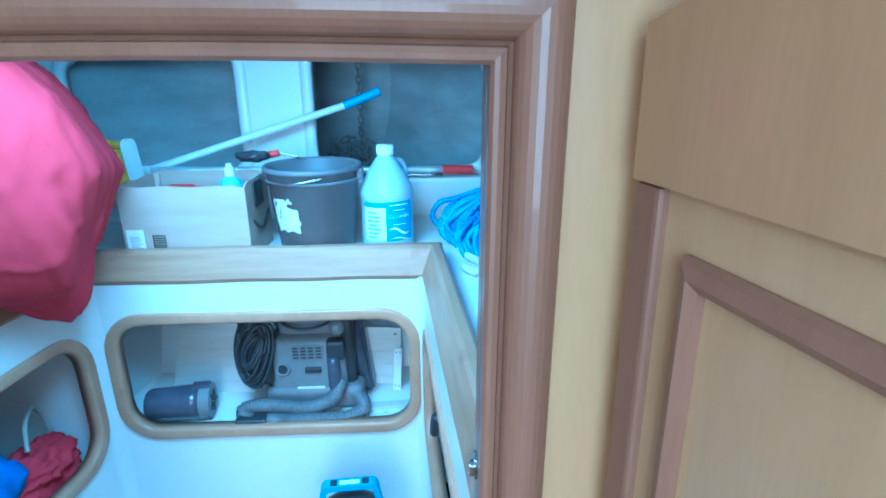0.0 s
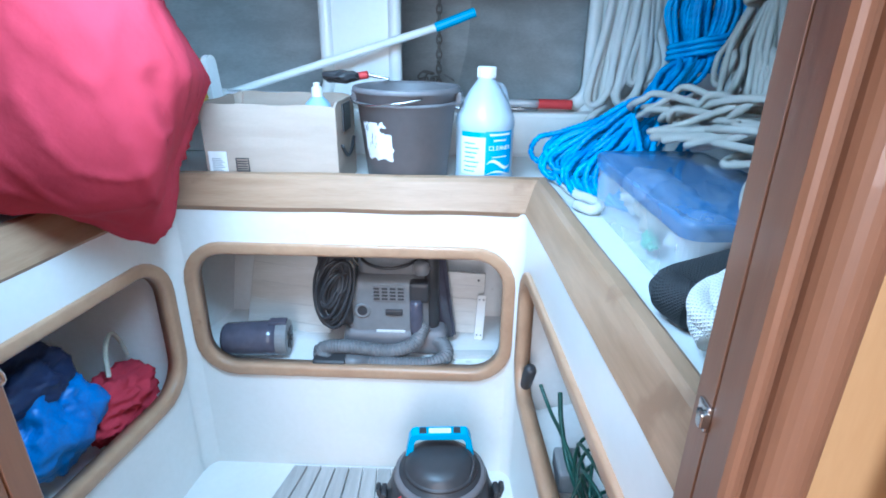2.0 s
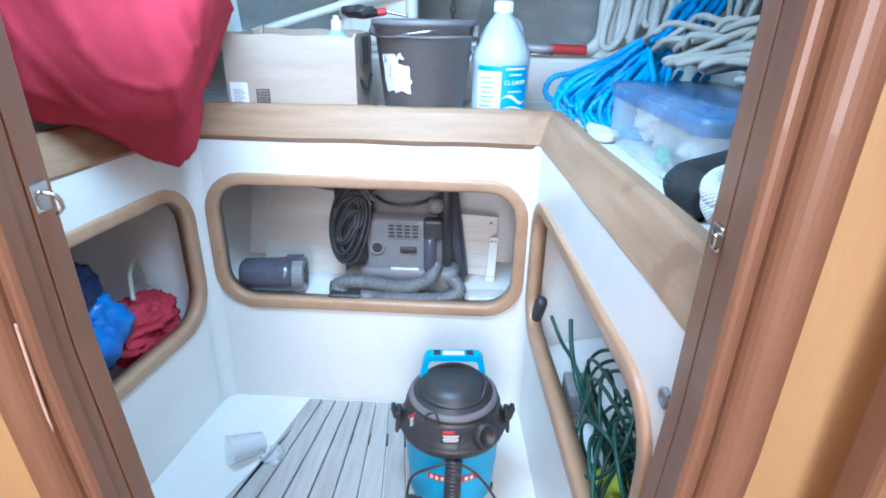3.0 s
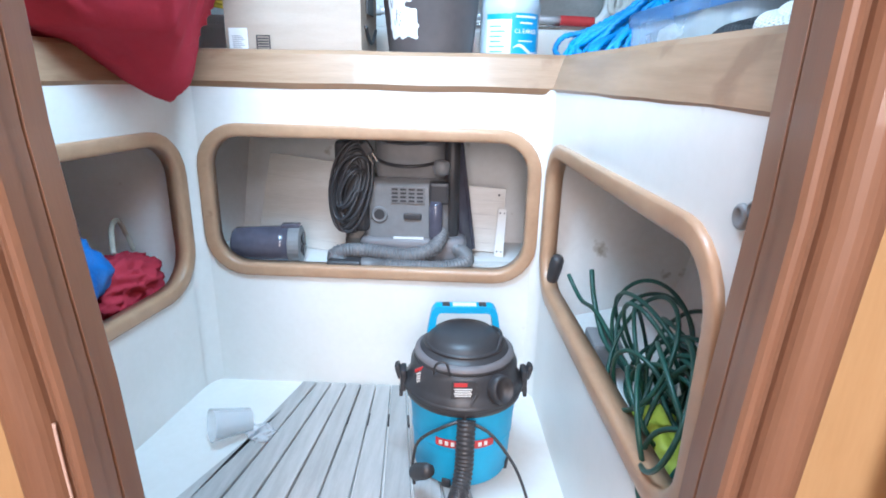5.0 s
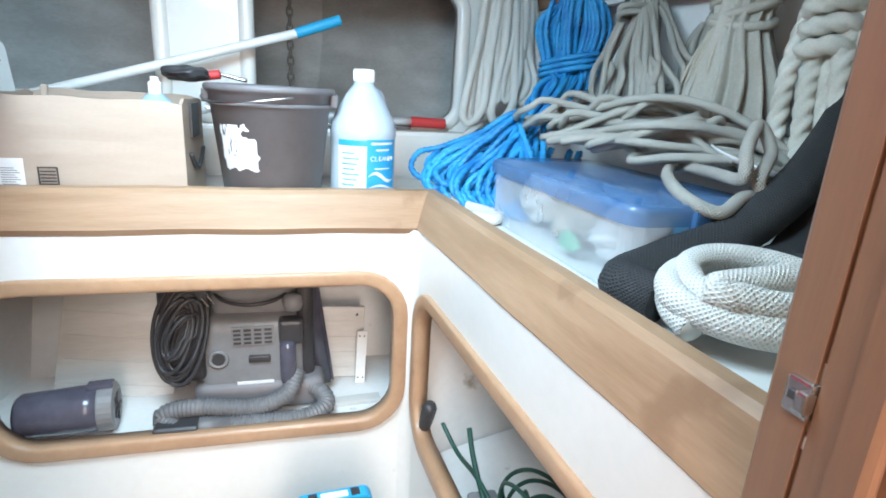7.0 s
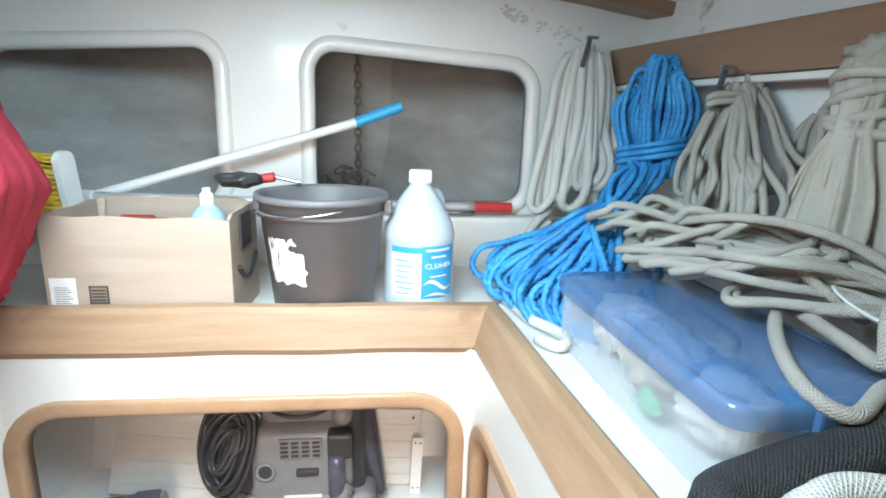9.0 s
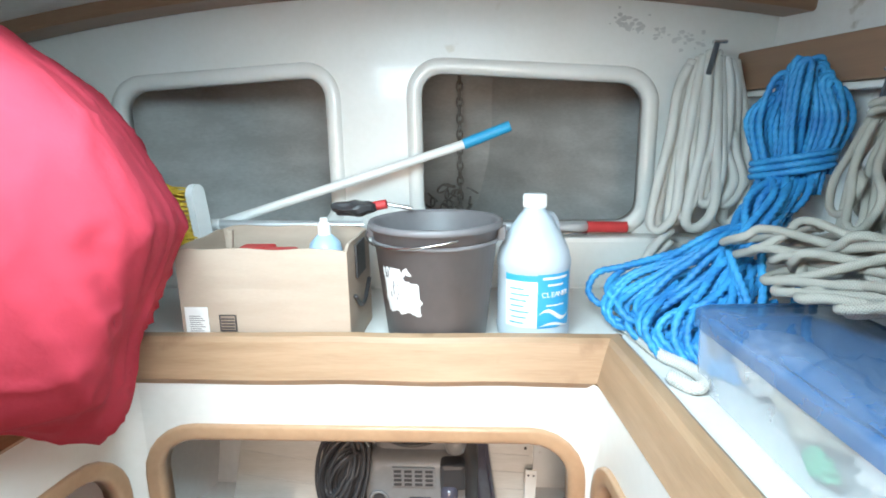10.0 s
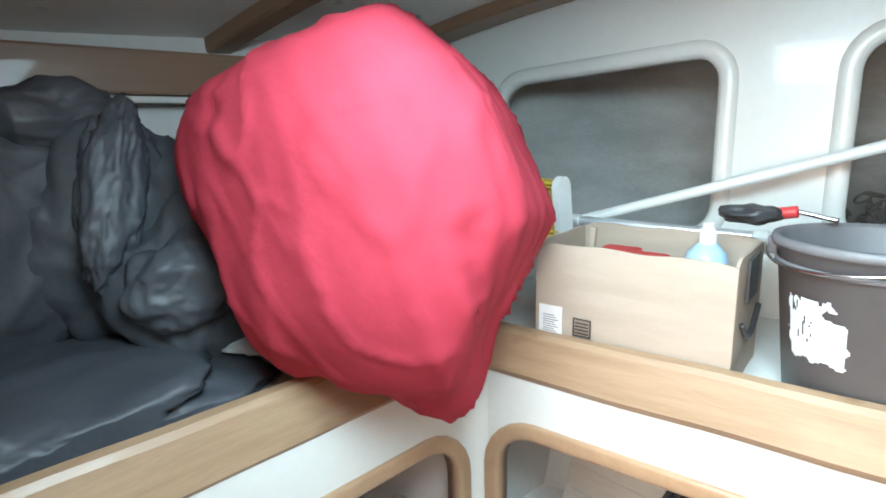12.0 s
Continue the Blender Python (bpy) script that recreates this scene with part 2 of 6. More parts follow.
# sole of the well and of the passage aft of the doorway, with the step between
sole = setting(part("floor", span(-1.02, 0.04, DOOR_F, 1.50, SOLE - 0.08, SOLE), GELCOAT), "white gelcoat sole of the foot well", "floor")
setting(part("floor_passage", span(-1.6, 1.2, -1.6, DOOR_F, -0.05, 0.0), TEAK), "varnished teak cabin sole of the passage", "floor")
setting(part("step_riser", span(-1.02, 0.04, DOOR_F - 0.06, DOOR_F - 0.002, 0.0, SOLE, 0.004), TEAK), "teak riser under the doorway", "step")

# locker insides
for name, bm, label in (
    ("locker_floor_front", span(-1.00, 0.02, 1.485, 1.98, 0.575, 0.597), "white painted floor of the front locker"),
    ("locker_back_front", block((1.10, 0.02, 0.60), (-0.49, 1.885, 0.84), m=Matrix.Rotation(radians(-14), 4, "X")), "white painted back of the front locker"),
    ("locker_side_front", block((0.02, 0.50, 0.50), (-0.985, 1.73, 0.84), m=Matrix.Rotation(radians(-12), 4, "Z")), "white painted side of the front locker"),
    ("locker_side_front", block((0.02, 0.50, 0.50), (0.005, 1.73, 0.84), m=Matrix.Rotation(radians(12), 4, "Z")), "white painted side of the front locker"),
    ("locker_floor_right", block((0.42, 0.84, 0.02), (0.212, 1.04, 0.545), m=Matrix.Rotation(radians(-14), 4, "Y")), "white painted floor of the side locker"),
    ("locker_back_right", block((0.02, 0.92, 0.70), (0.36, 1.04, 0.80), m=Matrix.Rotation(radians(16), 4, "Y")), "stained white hull inside the side locker"),
    ("locker_end_right", span(-0.04, 0.50, 1.466, 1.484, 0.40, 1.08), "white painted end of the side locker"),
    ("locker_floor_left", block((0.45, 0.84, 0.02), (-1.205, 1.04, 0.53), m=Matrix.Rotation(radians(14), 4, "Y")), "white painted floor of the side locker"),
    ("locker_back_left", block((0.02, 0.92, 0.70), (-1.36, 1.04, 0.80), m=Matrix.Rotation(radians(-16), 4, "Y")), "white painted hull inside the side locker"),
    ("locker_end_left", span(-1.50, -0.95, 1.466, 1.484, 0.40, 1.08), "white painted end of the side locker"),
):
    setting(part(name, bm, LINER), label, "wall")


# bow bulkhead with two openings into the chain locker
def deck_z(x):
    """Underside of the cambered deck over the plan."""
    return 1.868 - 0.085 * ((x + 0.42) / 0.95) ** 2


WINDOWS = ((-1.190, -0.645, 1.262, 1.637, 0.055), (-0.405, 0.163, 1.262, 1.638, -0.066))
BULK = 2.0
bm = bmesh.new()
edges_x = [-1.75, -0.527, 0.95]
loops = []
for (x0, x1, z0, z1, rise), bx0, bx1 in zip(WINDOWS, edges_x[:-1], edges_x[1:]):
    hole = shifted(rounded(x1 - x0, z1 - z0, 0.058), (x0 + x1) / 2, (z0 + z1) / 2)
    hole = [(x, z + rise * (x - (x0 + x1) / 2) * (z - z0) / (z1 - z0)) for x, z in hole]
    loops.append(hole)
    piece = prism(around(hole, (bx0, bx1, 1.00, 2.0)), 0.025, hole)
    me = bpy.data.meshes.new("piece")
    piece.to_mesh(me)
    piece.free()
    bm.from_mesh(me)
    bpy.data.meshes.remove(me)
bmesh.ops.translate(bm, vec=(0, BULK, 0), verts=bm.verts)
bulkhead = setting(part("wall_bow", bm, GELCOAT), "white moulded bow bulkhead with two rounded openings", "wall")
for hole in loops:
    rim = [(-0.004, 0.030), (-0.004, -0.004), (0.006, -0.011), (0.022, -0.012), (0.031, -0.007), (0.037, 0.004), (0.037, 0.010)]
    o = part("opening_rim", ring(hole, rim), GELCOAT, bulkhead, "moulded white rim round the opening", True)
    o.location.y = BULK
r = random.Random(90)
flakes = bmesh.new()
for i in range(70):
    u = r.random()
    cx, cz, size = 0.06 + 0.26 * u + r.gauss(0, 0.012), 1.768 - 0.065 * u + r.gauss(0, 0.012), r.uniform(0.002, 0.010)
    n = r.randint(5, 8)
    flakes.faces.new([flakes.verts.new((cx + size * r.uniform(0.5, 1.3) * math.cos(2 * math.pi * q / n), BULK - 0.0012 - 0.00002 * i, cz + 0.7 * size * r.uniform(0.5, 1.2) * math.sin(2 * math.pi * q / n))) for q in range(n)][::-1])
part("flaked_paint", flakes, LOCKER, bulkhead, "patch of flaking paint with grey showing")["kind"] = "stuff"
setting(part("ledge", span(-1.75, 0.42, 1.935, BULK - 0.001, BERTH, 1.236, 0.012), GELCOAT), "white ledge at the foot of the bow bulkhead", "shelf")

# chain locker in the bow: two hull sides that meet, a floor and the deck
for name, p0, p1, side in (("chain_locker_left", (-1.55, 2.03), (-0.36, 3.0), 1), ("chain_locker_right", (0.75, 2.03), (-0.36, 3.0), -1)):
    bm = bmesh.new()
    rows = []
    for i in range(15):
        row = []
        for j in range(9):
            x, y = p0[0] + (p1[0] - p0[0]) * i / 14, p0[1] + (p1[1] - p0[1]) * i / 14
            z = 0.8 + 1.15 * j / 8
            flare = -0.16 * (z - 1.45) * side
            step = 0.03 * side * (1 if z > 1.56 else 0)
            w = 0.012 * noise.noise((x * 4, y * 4, z * 4))
            row.append(bm.verts.new((x + flare + step + w, y + w, z)))
        rows.append(row)
    for i in range(14):
        for j in range(8):
            bm.faces.new((rows[i][j], rows[i + 1][j], rows[i + 1][j + 1], rows[i][j + 1]))
    setting(part(name, bm, LOCKER, smooth=True), "bare grey hull inside the chain locker", "wall")
setting(part("chain_locker_stem", span(-0.75, 0.05, 2.86, 3.0, 0.8, 1.95), LOCKER), "bare grey stem in the bow", "wall")
setting(part("chain_locker_floor", span(-1.6, 0.8, 2.026, 3.1, 0.78, 0.80), LOCKER), "grey floor of the chain locker", "floor")
setting(part("chain_locker_deck", span(-1.75, 0.95, 2.026, 3.1, 1.90, 1.92), TEAK), "dark underside of the foredeck over the chain", "ceiling")

# hull sides over the berths, their wooden shelf clamps, and the deck overhead
for name, p0, p1, s in (("hull_right", (0.66, 0.60), (0.40, 2.0), 1), ("hull_left", (-1.72, 0.60), (-1.42, 2.0), -1)):
    bm = bmesh.new()
    rows = []
    for i in range(17):
        row = []
        for j in range(7):
            t = i / 16
            z = 1.08 + 0.75 * j / 6
            x, y = p0[0] + (p1[0] - p0[0]) * t, p0[1] + (p1[1] - p0[1]) * t
            row.append(bm.verts.new((x + s * (0.10 * (z - 1.1) + 0.02 * math.sin(3 * t)), y, z)))
        rows.append(row)
    for i in range(16):
        for j in range(6):
            bm.faces.new((rows[i][j], rows[i + 1][j], rows[i + 1][j + 1], rows[i][j + 1]))
    ob = setting(part(name, bm, LINER, smooth=True), "white painted hull side over the berth", "wall")
    m, length = wall_pose((p0[0] - s * 0.005, p0[1] + 0.02), (p1[0] - s * 0.005, p1[1]))
    clamp = part("shelf_clamp", block((length, 0.035, 0.090), (length / 2, 0, 1.637), 0.006), TEAK_H)
    clamp.matrix_world = m
    setting(clamp, "teak clamp along the hull under the deck", "beam")
    lip = part("hull_lip", block((length, 0.03, 0.014), (length / 2, s * -0.004, 1.583), 0.004), GELCOAT)
    lip.matrix_world = m
    setting(lip, "narrow white lip along the hull", "trim")

# the deck overhead, with the hatch open to the sky
HX0, HX1, HY0, HY1 = -0.72, -0.16, 0.66, 1.14
bm = bmesh.new()
xs = [-1.85 + i * 0.1 for i in range(12)] + [HX0] + [-0.6 + i * 0.11 for i in range(4)] + [HX1] + [-0.05 + i * 0.11 for i in range(10)]
xs = sorted(xs)
ys = [DOOR_A - 0.02, HY0, HY1, 1.7, 2.0]
grid = {(i, j): bm.verts.new((x, y, deck_z(x))) for i, x in enumerate(xs) for j, y in enumerate(ys)}
for i in range(len(xs) - 1):
    for j in range(len(ys) - 1):
        if j == 1 and xs[i] >= HX0 - 1e-6 and xs[i + 1] <= HX1 + 1e-6:
            continue
        bm.faces.new((grid[i, j], grid[i, j + 1], grid[i + 1, j + 1], grid[i + 1, j]))
got = bmesh.ops.extrude_face_region(bm, geom=bm.faces[:])
bmesh.ops.translate(bm, vec=(0, 0, 0.05), verts=[v for v in got["geom"] if isinstance(v, bmesh.types.BMVert)])
bmesh.ops.recalc_face_normals(bm, faces=bm.faces)
setting(part("ceiling", bm, LINER), "white painted cambered deckhead", "ceiling")


def deck_beam(name, y, w, h, x0=-1.75, x1=0.85):
    bm = bmesh.new()
    rows = []
    for i in range(25):
        x = x0 + (x1 - x0) * i / 24
        z = deck_z(x)
        rows.append([bm.verts.new(c) for c in ((x, y - w / 2, z + 0.004), (x, y - w / 2, z - h + 0.006), (x, y - w / 2 + 0.006, z - h), (x, y + w / 2 - 0.006, z - h), (x, y + w / 2, z - h + 0.006), (x, y + w / 2, z + 0.004))])
    for i in range(24):
        for j in range(6):
            bm.faces.new((rows[i][j], rows[i][(j + 1) % 6], rows[i + 1][(j + 1) % 6], rows[i + 1][j]))
    bm.faces.new(rows[0])
    bm.faces.new(rows[-1][::-1])
    bmesh.ops.recalc_face_normals(bm, faces=bm.faces)
    return setting(part(name, bm, TEAK_H), "teak deck beam across the deckhead", "beam")


deck_beam("deck_beam", 1.42, 0.06, 0.035)
deck_beam("deck_beam", 1.945, 0.10, 0.032)
hatch = setting(part("hatch_frame", ring([(HX0, HY0), (HX1, HY0), (HX1, HY1), (HX0, HY1)], [(-0.012, -0.03), (0.03, -0.03), (0.03, 0.07), (-0.012, 0.07)]), TEAK_H), "teak frame of the open deck hatch", "hatch")
hatch.matrix_world = Matrix.Translation((0, 0, 1.825)) @ Matrix(((1, 0, 0, 0), (0, 0, 1, 0), (0, -1, 0, 0), (0, 0, 0, 1)))

# doorway bulkhead: panels of plywood beside and over the opening, teak jambs and moulding
DX0, DX1, DTOP = -0.612, 0.003, 1.585
ARCH = [(DX1 + (DX0 - DX1) * i / 12, DTOP + 0.006 * math.sin(math.pi * i / 12)) for i in range(13)]
door_loop = [(DX0 + 0.050, SOLE), (DX1 - 0.040, SOLE), (DX1 - 0.020, 0.75), (DX1 - 0.006, 1.0)] + ARCH + [(DX0 + 0.008, 1.05), (DX0 + 0.028, 0.80)]
for name, x0, x1, z0, z1 in (("wall_door_left", -1.75, DX0 - 0.012, 0.0, 1.95), ("wall_door_right", DX1 + 0.012, 0.95, 0.0, 1.95), ("wall_door_top", DX0 - 0.012, DX1 + 0.012, DTOP + 0.016, 1.95)):
    setting(part(name, span(x0, x1, DOOR_A + 0.004, DOOR_F - 0.002, z0, z1), PLY), "varnished plywood bulkhead beside the doorway", "wall")
jamb = setting(part("door_frame", ring(door_loop, [(0.0, -0.004), (0.022, -0.004), (0.022, 0.062), (0.002, 0.062), (0.0, 0.059), (0.0, 0.032), (0.003, 0.0312), (0.003, 0.0292), (0.0, 0.028)]), TEAK), "varnished teak door lining with worn edges", "door frame")
jamb.location.y = DOOR_A
bead = [(0.037 - 0.022 * math.cos(math.pi * i / 12), -0.007 - 0.019 * math.sin(math.pi * i / 12)) for i in range(13)]
steps = [(-0.002, 0.010), (-0.002, -0.007), (0.001, -0.011), (0.005, -0.012), (0.010, -0.010), (0.012, -0.004)] + bead + [(0.060, 0.006)]
mould = setting(part("door_moulding", ring(door_loop, steps), TEAK), "stepped varnished teak moulding round the doorway", "door frame")
mould.location.y = DOOR_A

# the passage aft, closed round the camera
for name, bm, mat, label in (
    ("wall_passage_left", span(-1.65, -1.6, -1.65, DOOR_A, 0.0, 2.1), PLY, "varnished plywood side of the passage"),
    ("wall_passage_right", span(0.95, 1.0, -1.65, DOOR_A, 0.0, 2.1), PLY, "varnished plywood side of the passage"),
    ("wall_passage_aft", span(-1.65, 1.0, -1.65, -1.6, 0.0, 2.1), PLY, "varnished plywood aft wall of the passage"),
):
    setting(part(name, bm, mat), label, "wall")
SX0, SX1, SY0, SY1 = -0.7, 0.3, -1.15, -0.35
for x0, x1, y0, y1 in ((-1.65, SX0, -1.65, DOOR_A), (SX1, 1.0, -1.65, DOOR_A), (SX0, SX1, -1.65, SY0), (SX0, SX1, SY1, DOOR_A)):
    setting(part("ceiling_passage", span(x0, x1, y0, y1, 1.95, 2.0), LINER), "white painted deckhead of the passage", "ceiling")


# ---- more materials ----
def plain(name, colour, rough=0.5, metal=0.0, dark=None, **kw):
    return material(name, colour, rough, metal, dark, **kw)


RED_CLOTH = plain("red sailcloth", (0.50, 0.046, 0.072), 0.85, dark=(0.41, 0.034, 0.054), scale=9, fine=45, bump=0.9, mix=0.9, spec=0.15)
RED_SEAM = plain("dark red thread", (0.42, 0.02, 0.045), 0.8, bump=0.1)
CARD = plain("brown cardboard", (0.44, 0.345, 0.275), 0.8, dark=(0.39, 0.30, 0.235), scale=6, fine=90, bump=0.08, stretch=(1, 1, 5))
BUCKET = plain("dark grey plastic", (0.19, 0.175, 0.18), 0.5, dark=(0.15, 0.138, 0.142), scale=6, bump=0.03)
BLACK = plain("black plastic", (0.05, 0.049, 0.052), 0.42, dark=(0.036, 0.035, 0.038), bump=0.04)
BLACK_CLOTH = plain("black nylon", (0.085, 0.09, 0.102), 0.5, dark=(0.055, 0.058, 0.068), scale=6, fine=120, bump=0.25)
PAPER = plain("white paper", (0.78, 0.78, 0.77), 0.7, dark=(0.66, 0.66, 0.66), scale=14, bump=0.1)
PAPER_BLUE = plain("pale blue torn paper", (0.55, 0.70, 0.80), 0.7, scale=14, bump=0.1)
LABEL_BLUE = plain("blue printed label", (0.03, 0.36, 0.66), 0.4, dark=(0.025, 0.32, 0.60), scale=9, bump=0.02)
SKY_BLUE = plain("bright blue plastic", (0.02, 0.42, 0.72), 0.4, dark=(0.015, 0.36, 0.64), scale=5, bump=0.04)
ALU = plain("brushed aluminium", (0.78, 0.79, 0.80), 0.35, 0.6, dark=(0.68, 0.69, 0.70), scale=20, bump=0.03)
WHITE_PL = plain("white plastic", (0.82, 0.82, 0.80), 0.4, dark=(0.74, 0.74, 0.72), scale=8, bump=0.03)
RED_PL = plain("red rubber grip", (0.62, 0.05, 0.05), 0.5, dark=(0.5, 0.035, 0.035), bump=0.05)
YELLOW = plain("yellow bristles", (0.75, 0.50, 0.05), 0.7, dark=(0.55, 0.33, 0.02), scale=30, bump=0.2)
ROPE_BLUE = plain("blue laid rope", (0.03, 0.36, 0.70), 0.5, dark=(0.014, 0.20, 0.50), scale=18, fine=200, bump=0.25)
ROPE_BEIGE = plain("beige webbing and cord", (0.52, 0.48, 0.40), 0.8, dark=(0.38, 0.34, 0.27), scale=16, fine=260, bump=0.4)
GREEN_CORD = plain("dark green cable", (0.018, 0.085, 0.062), 0.4, dark=(0.012, 0.055, 0.04), bump=0.04)
GREY_PL = plain("silver grey plastic", (0.24, 0.24, 0.245), 0.38, dark=(0.19, 0.19, 0.195), scale=7, bump=0.03)
HOSE_GREY = plain("grey ribbed hose", (0.17, 0.17, 0.175), 0.45, dark=(0.12, 0.12, 0.125), bump=0.04)
SMOKE = plain("smoked purple plastic", (0.10, 0.095, 0.125), 0.25, dark=(0.07, 0.066, 0.09), bump=0.02, coat=0.3)
BOARD = plain("whitewashed board", (0.70, 0.69, 0.66), 0.36, dark=(0.55, 0.53, 0.49), scale=5, fine=40, stretch=(1, 1, 9), mix=1.0, bump=0.25)
SLAT = plain("grey weathered slat", (0.46, 0.455, 0.44), 0.6, dark=(0.36, 0.355, 0.34), scale=6, fine=60, stretch=(10, 1, 1), bump=0.12, vary=0.08)
BLUE_TARP = plain("blue coated cloth", (0.02, 0.20, 0.60), 0.45, dark=(0.012, 0.10, 0.34), scale=7, fine=150, bump=0.2)
NAVY = plain("navy cloth", (0.012, 0.03, 0.11), 0.6, dark=(0.007, 0.017, 0.06), scale=8, fine=150, bump=0.2)
BARE = plain("bare chipped wood", (0.62, 0.47, 0.40), 0.7, dark=(0.52, 0.37, 0.30), scale=20, bump=0.3)
STEEL = plain("stainless steel", (0.62, 0.62, 0.62), 0.25, 1.0, dark=(0.5, 0.5, 0.5), scale=20, bump=0.03)
RUST = plain("galvanised rusty chain", (0.36, 0.34, 0.32), 0.6, 0.2, dark=(0.24, 0.21, 0.18), scale=30, bump=0.3)
YELLOW_GREEN = plain("yellow green cloth", (0.50, 0.55, 0.06), 0.6, dark=(0.36, 0.40, 0.03), scale=12, bump=0.2)


def braided(name, colour, dark, pitch, rough=0.8, depth=0.003):
    """Braided fibre: two sets of slanting yarns over and under each other along the rope, with shade painted into the
    gaps.
    """
    m = material(name, colour, rough, dark=dark, scale=14, fine=300, bump=0.0)
    n, l = m.node_tree.nodes, m.node_tree.links
    b = n["Principled BSDF"]
    uv = n.new("ShaderNodeTexCoord")
    waves = []
    for turn in (38, -38):
        mp = n.new("ShaderNodeMapping")
        mp.inputs["Rotation"].default_value[2] = radians(turn)
        l.new(uv.outputs["UV"], mp.inputs[0])
        w = n.new("ShaderNodeTexWave")
        w.inputs["Scale"].default_value, w.inputs["Distortion"].default_value = 0.314 / pitch, 0.4
        l.new(mp.outputs[0], w.inputs["Vector"])
        waves.append(w)
    mul = n.new("ShaderNodeMath")
    mul.operation = "MAXIMUM"
    l.new(waves[0].outputs["Fac"], mul.inputs[0])
    l.new(waves[1].outputs["Fac"], mul.inputs[1])
    base = b.inputs["Base Color"].links[0].from_socket
    # low spots of the weave mixed darker, as shade between yarns
    mix = n.new("ShaderNodeMix")
    mix.data_type = "RGBA"
    rng = n.new("ShaderNodeMapRange")
    rng.inputs[1].default_value, rng.inputs[2].default_value = 0.15, 0.75
    l.new(mul.outputs[0], rng.inputs[0])
    l.new(rng.outputs[0], mix.inputs[0])
    mix.inputs[6].default_value = (*[d * 0.8 for d in dark], 1)
    l.new(base, mix.inputs[7])
    l.new(mix.outputs[2], b.inputs["Base Color"])
    bp = n.new("ShaderNodeBump")
    bp.inputs["Strength"].default_value, bp.inputs["Distance"].default_value = 0.9, depth
    l.new(mul.outputs[0], bp.inputs["Height"])
    l.new(bp.outputs[0], b.inputs["Normal"])
    return m


ROPE_WHITE = braided("white braided rope", (0.86, 0.84, 0.80), (0.75, 0.72, 0.66), 0.0044, 0.8, 0.0020)
ROPE_GREY = braided("weathered grey braided rope", (0.56, 0.53, 0.47), (0.44, 0.41, 0.36), 0.0032, 0.8, 0.0016)
CANVAS = plain("weathered beige canvas", (0.46, 0.43, 0.375), 0.85, dark=(0.36, 0.33, 0.28), scale=9, fine=180, bump=0.35)
ROPE_LAID = plain("pale laid rope", (0.66, 0.63, 0.56), 0.8, dark=(0.50, 0.47, 0.40), scale=16, fine=300, bump=0.4)
MESH_BLACK = braided("black woven sleeve", (0.045, 0.046, 0.050), (0.026, 0.027, 0.029), 0.0038, 0.65, 0.002)


def clear(name, colour, rough=0.12, alpha=0.35):
    """Thin see-through plastic: part of the light passes straight, part scatters and part is mirrored."""
    m = bpy.data.materials.new(name)
    m.use_nodes = True
    n, l = m.node_tree.nodes, m.node_tree.links
    b = n["Principled BSDF"]
    b.inputs["Base Color"].default_value = (*colour, 1)
    b.inputs["Roughness"].default_value = rough
    tex = n.new("ShaderNodeTexNoise")
    tex.inputs["Scale"].default_value, tex.inputs["Detail"].default_value = 9, 5
    at = n.new("ShaderNodeTexCoord")
    l.new(at.outputs["Object"], tex.inputs["Vector"])
    rng = n.new("ShaderNodeMapRange")
    rng.inputs[3].default_value, rng.inputs[4].default_value = alpha * 0.75, min(1, alpha * 1.25)
    l.new(tex.outputs[0], rng.inputs[0])
    l.new(rng.outputs[0], b.inputs["Alpha"])
    bump = n.new("ShaderNodeBump")
    bump.inputs["Strength"].default_value, bump.inputs["Distance"].default_value = 0.15, 0.003
    l.new(tex.outputs[0], bump.inputs["Height"])
    l.new(bump.outputs[0], b.inputs["Normal"])
    return m


CLEAR = clear("cloudy clear plastic", (0.80, 0.84, 0.88), 0.15, 0.34)
CLEAR_BLUE = clear("blue clear plastic", (0.075, 0.19, 0.40), 0.14, 0.66)
GREEN_ITEM = plain("pale green plastic", (0.10, 0.45, 0.25), 0.5)
MILK = clear("milky plastic", (0.58, 0.66, 0.72), 0.3, 0.86)
MILK_BLUE = clear("pale blue milky plastic", (0.40, 0.58, 0.72), 0.3, 0.92)


# ---- more shapes ----
def lathe(prof, n=32, cap=True):
    """A turned solid about z from (radius, z) points, bottom first."""
    bm = bmesh.new()
    rows = [[bm.verts.new((r * math.cos(2 * math.pi * i / n), r * math.sin(2 * math.pi * i / n), z)) for i in range(n)] for r, z in prof]
    for a, b in zip(rows, rows[1:]):
        for i in range(n):
            bm.faces.new((a[i], a[(i + 1) % n], b[(i + 1) % n], b[i]))
    if cap:
        bm.faces.new(rows[0][::-1])
        bm.faces.new(rows[-1])
    return bm


def curve_points(keys, step=0.006, closed=False):
    """A smooth line through the keys, sampled about every step metres."""
    P = np.array(keys, float)
    n = len(P)
    out = []
    segs = n if closed else n - 1
    for i in range(segs):
        if closed:
            a, b, c, d = P[(i - 1) % n], P[i], P[(i + 1) % n], P[(i + 2) % n]
        else:
            a, b, c, d = P[max(i - 1, 0)], P[i], P[i + 1], P[min(i + 2, n - 1)]
        k = max(2, int(np.linalg.norm(c - b) / step))
        for j in range(k):
            t = j / k
            out.append(0.5 * (2 * b + (c - a) * t + (2 * a - 5 * b + 4 * c - d) * t * t + (3 * b - a - 3 * c + d) * t ** 3))
    if not closed:
        out.append(P[-1])
    return np.array(out)


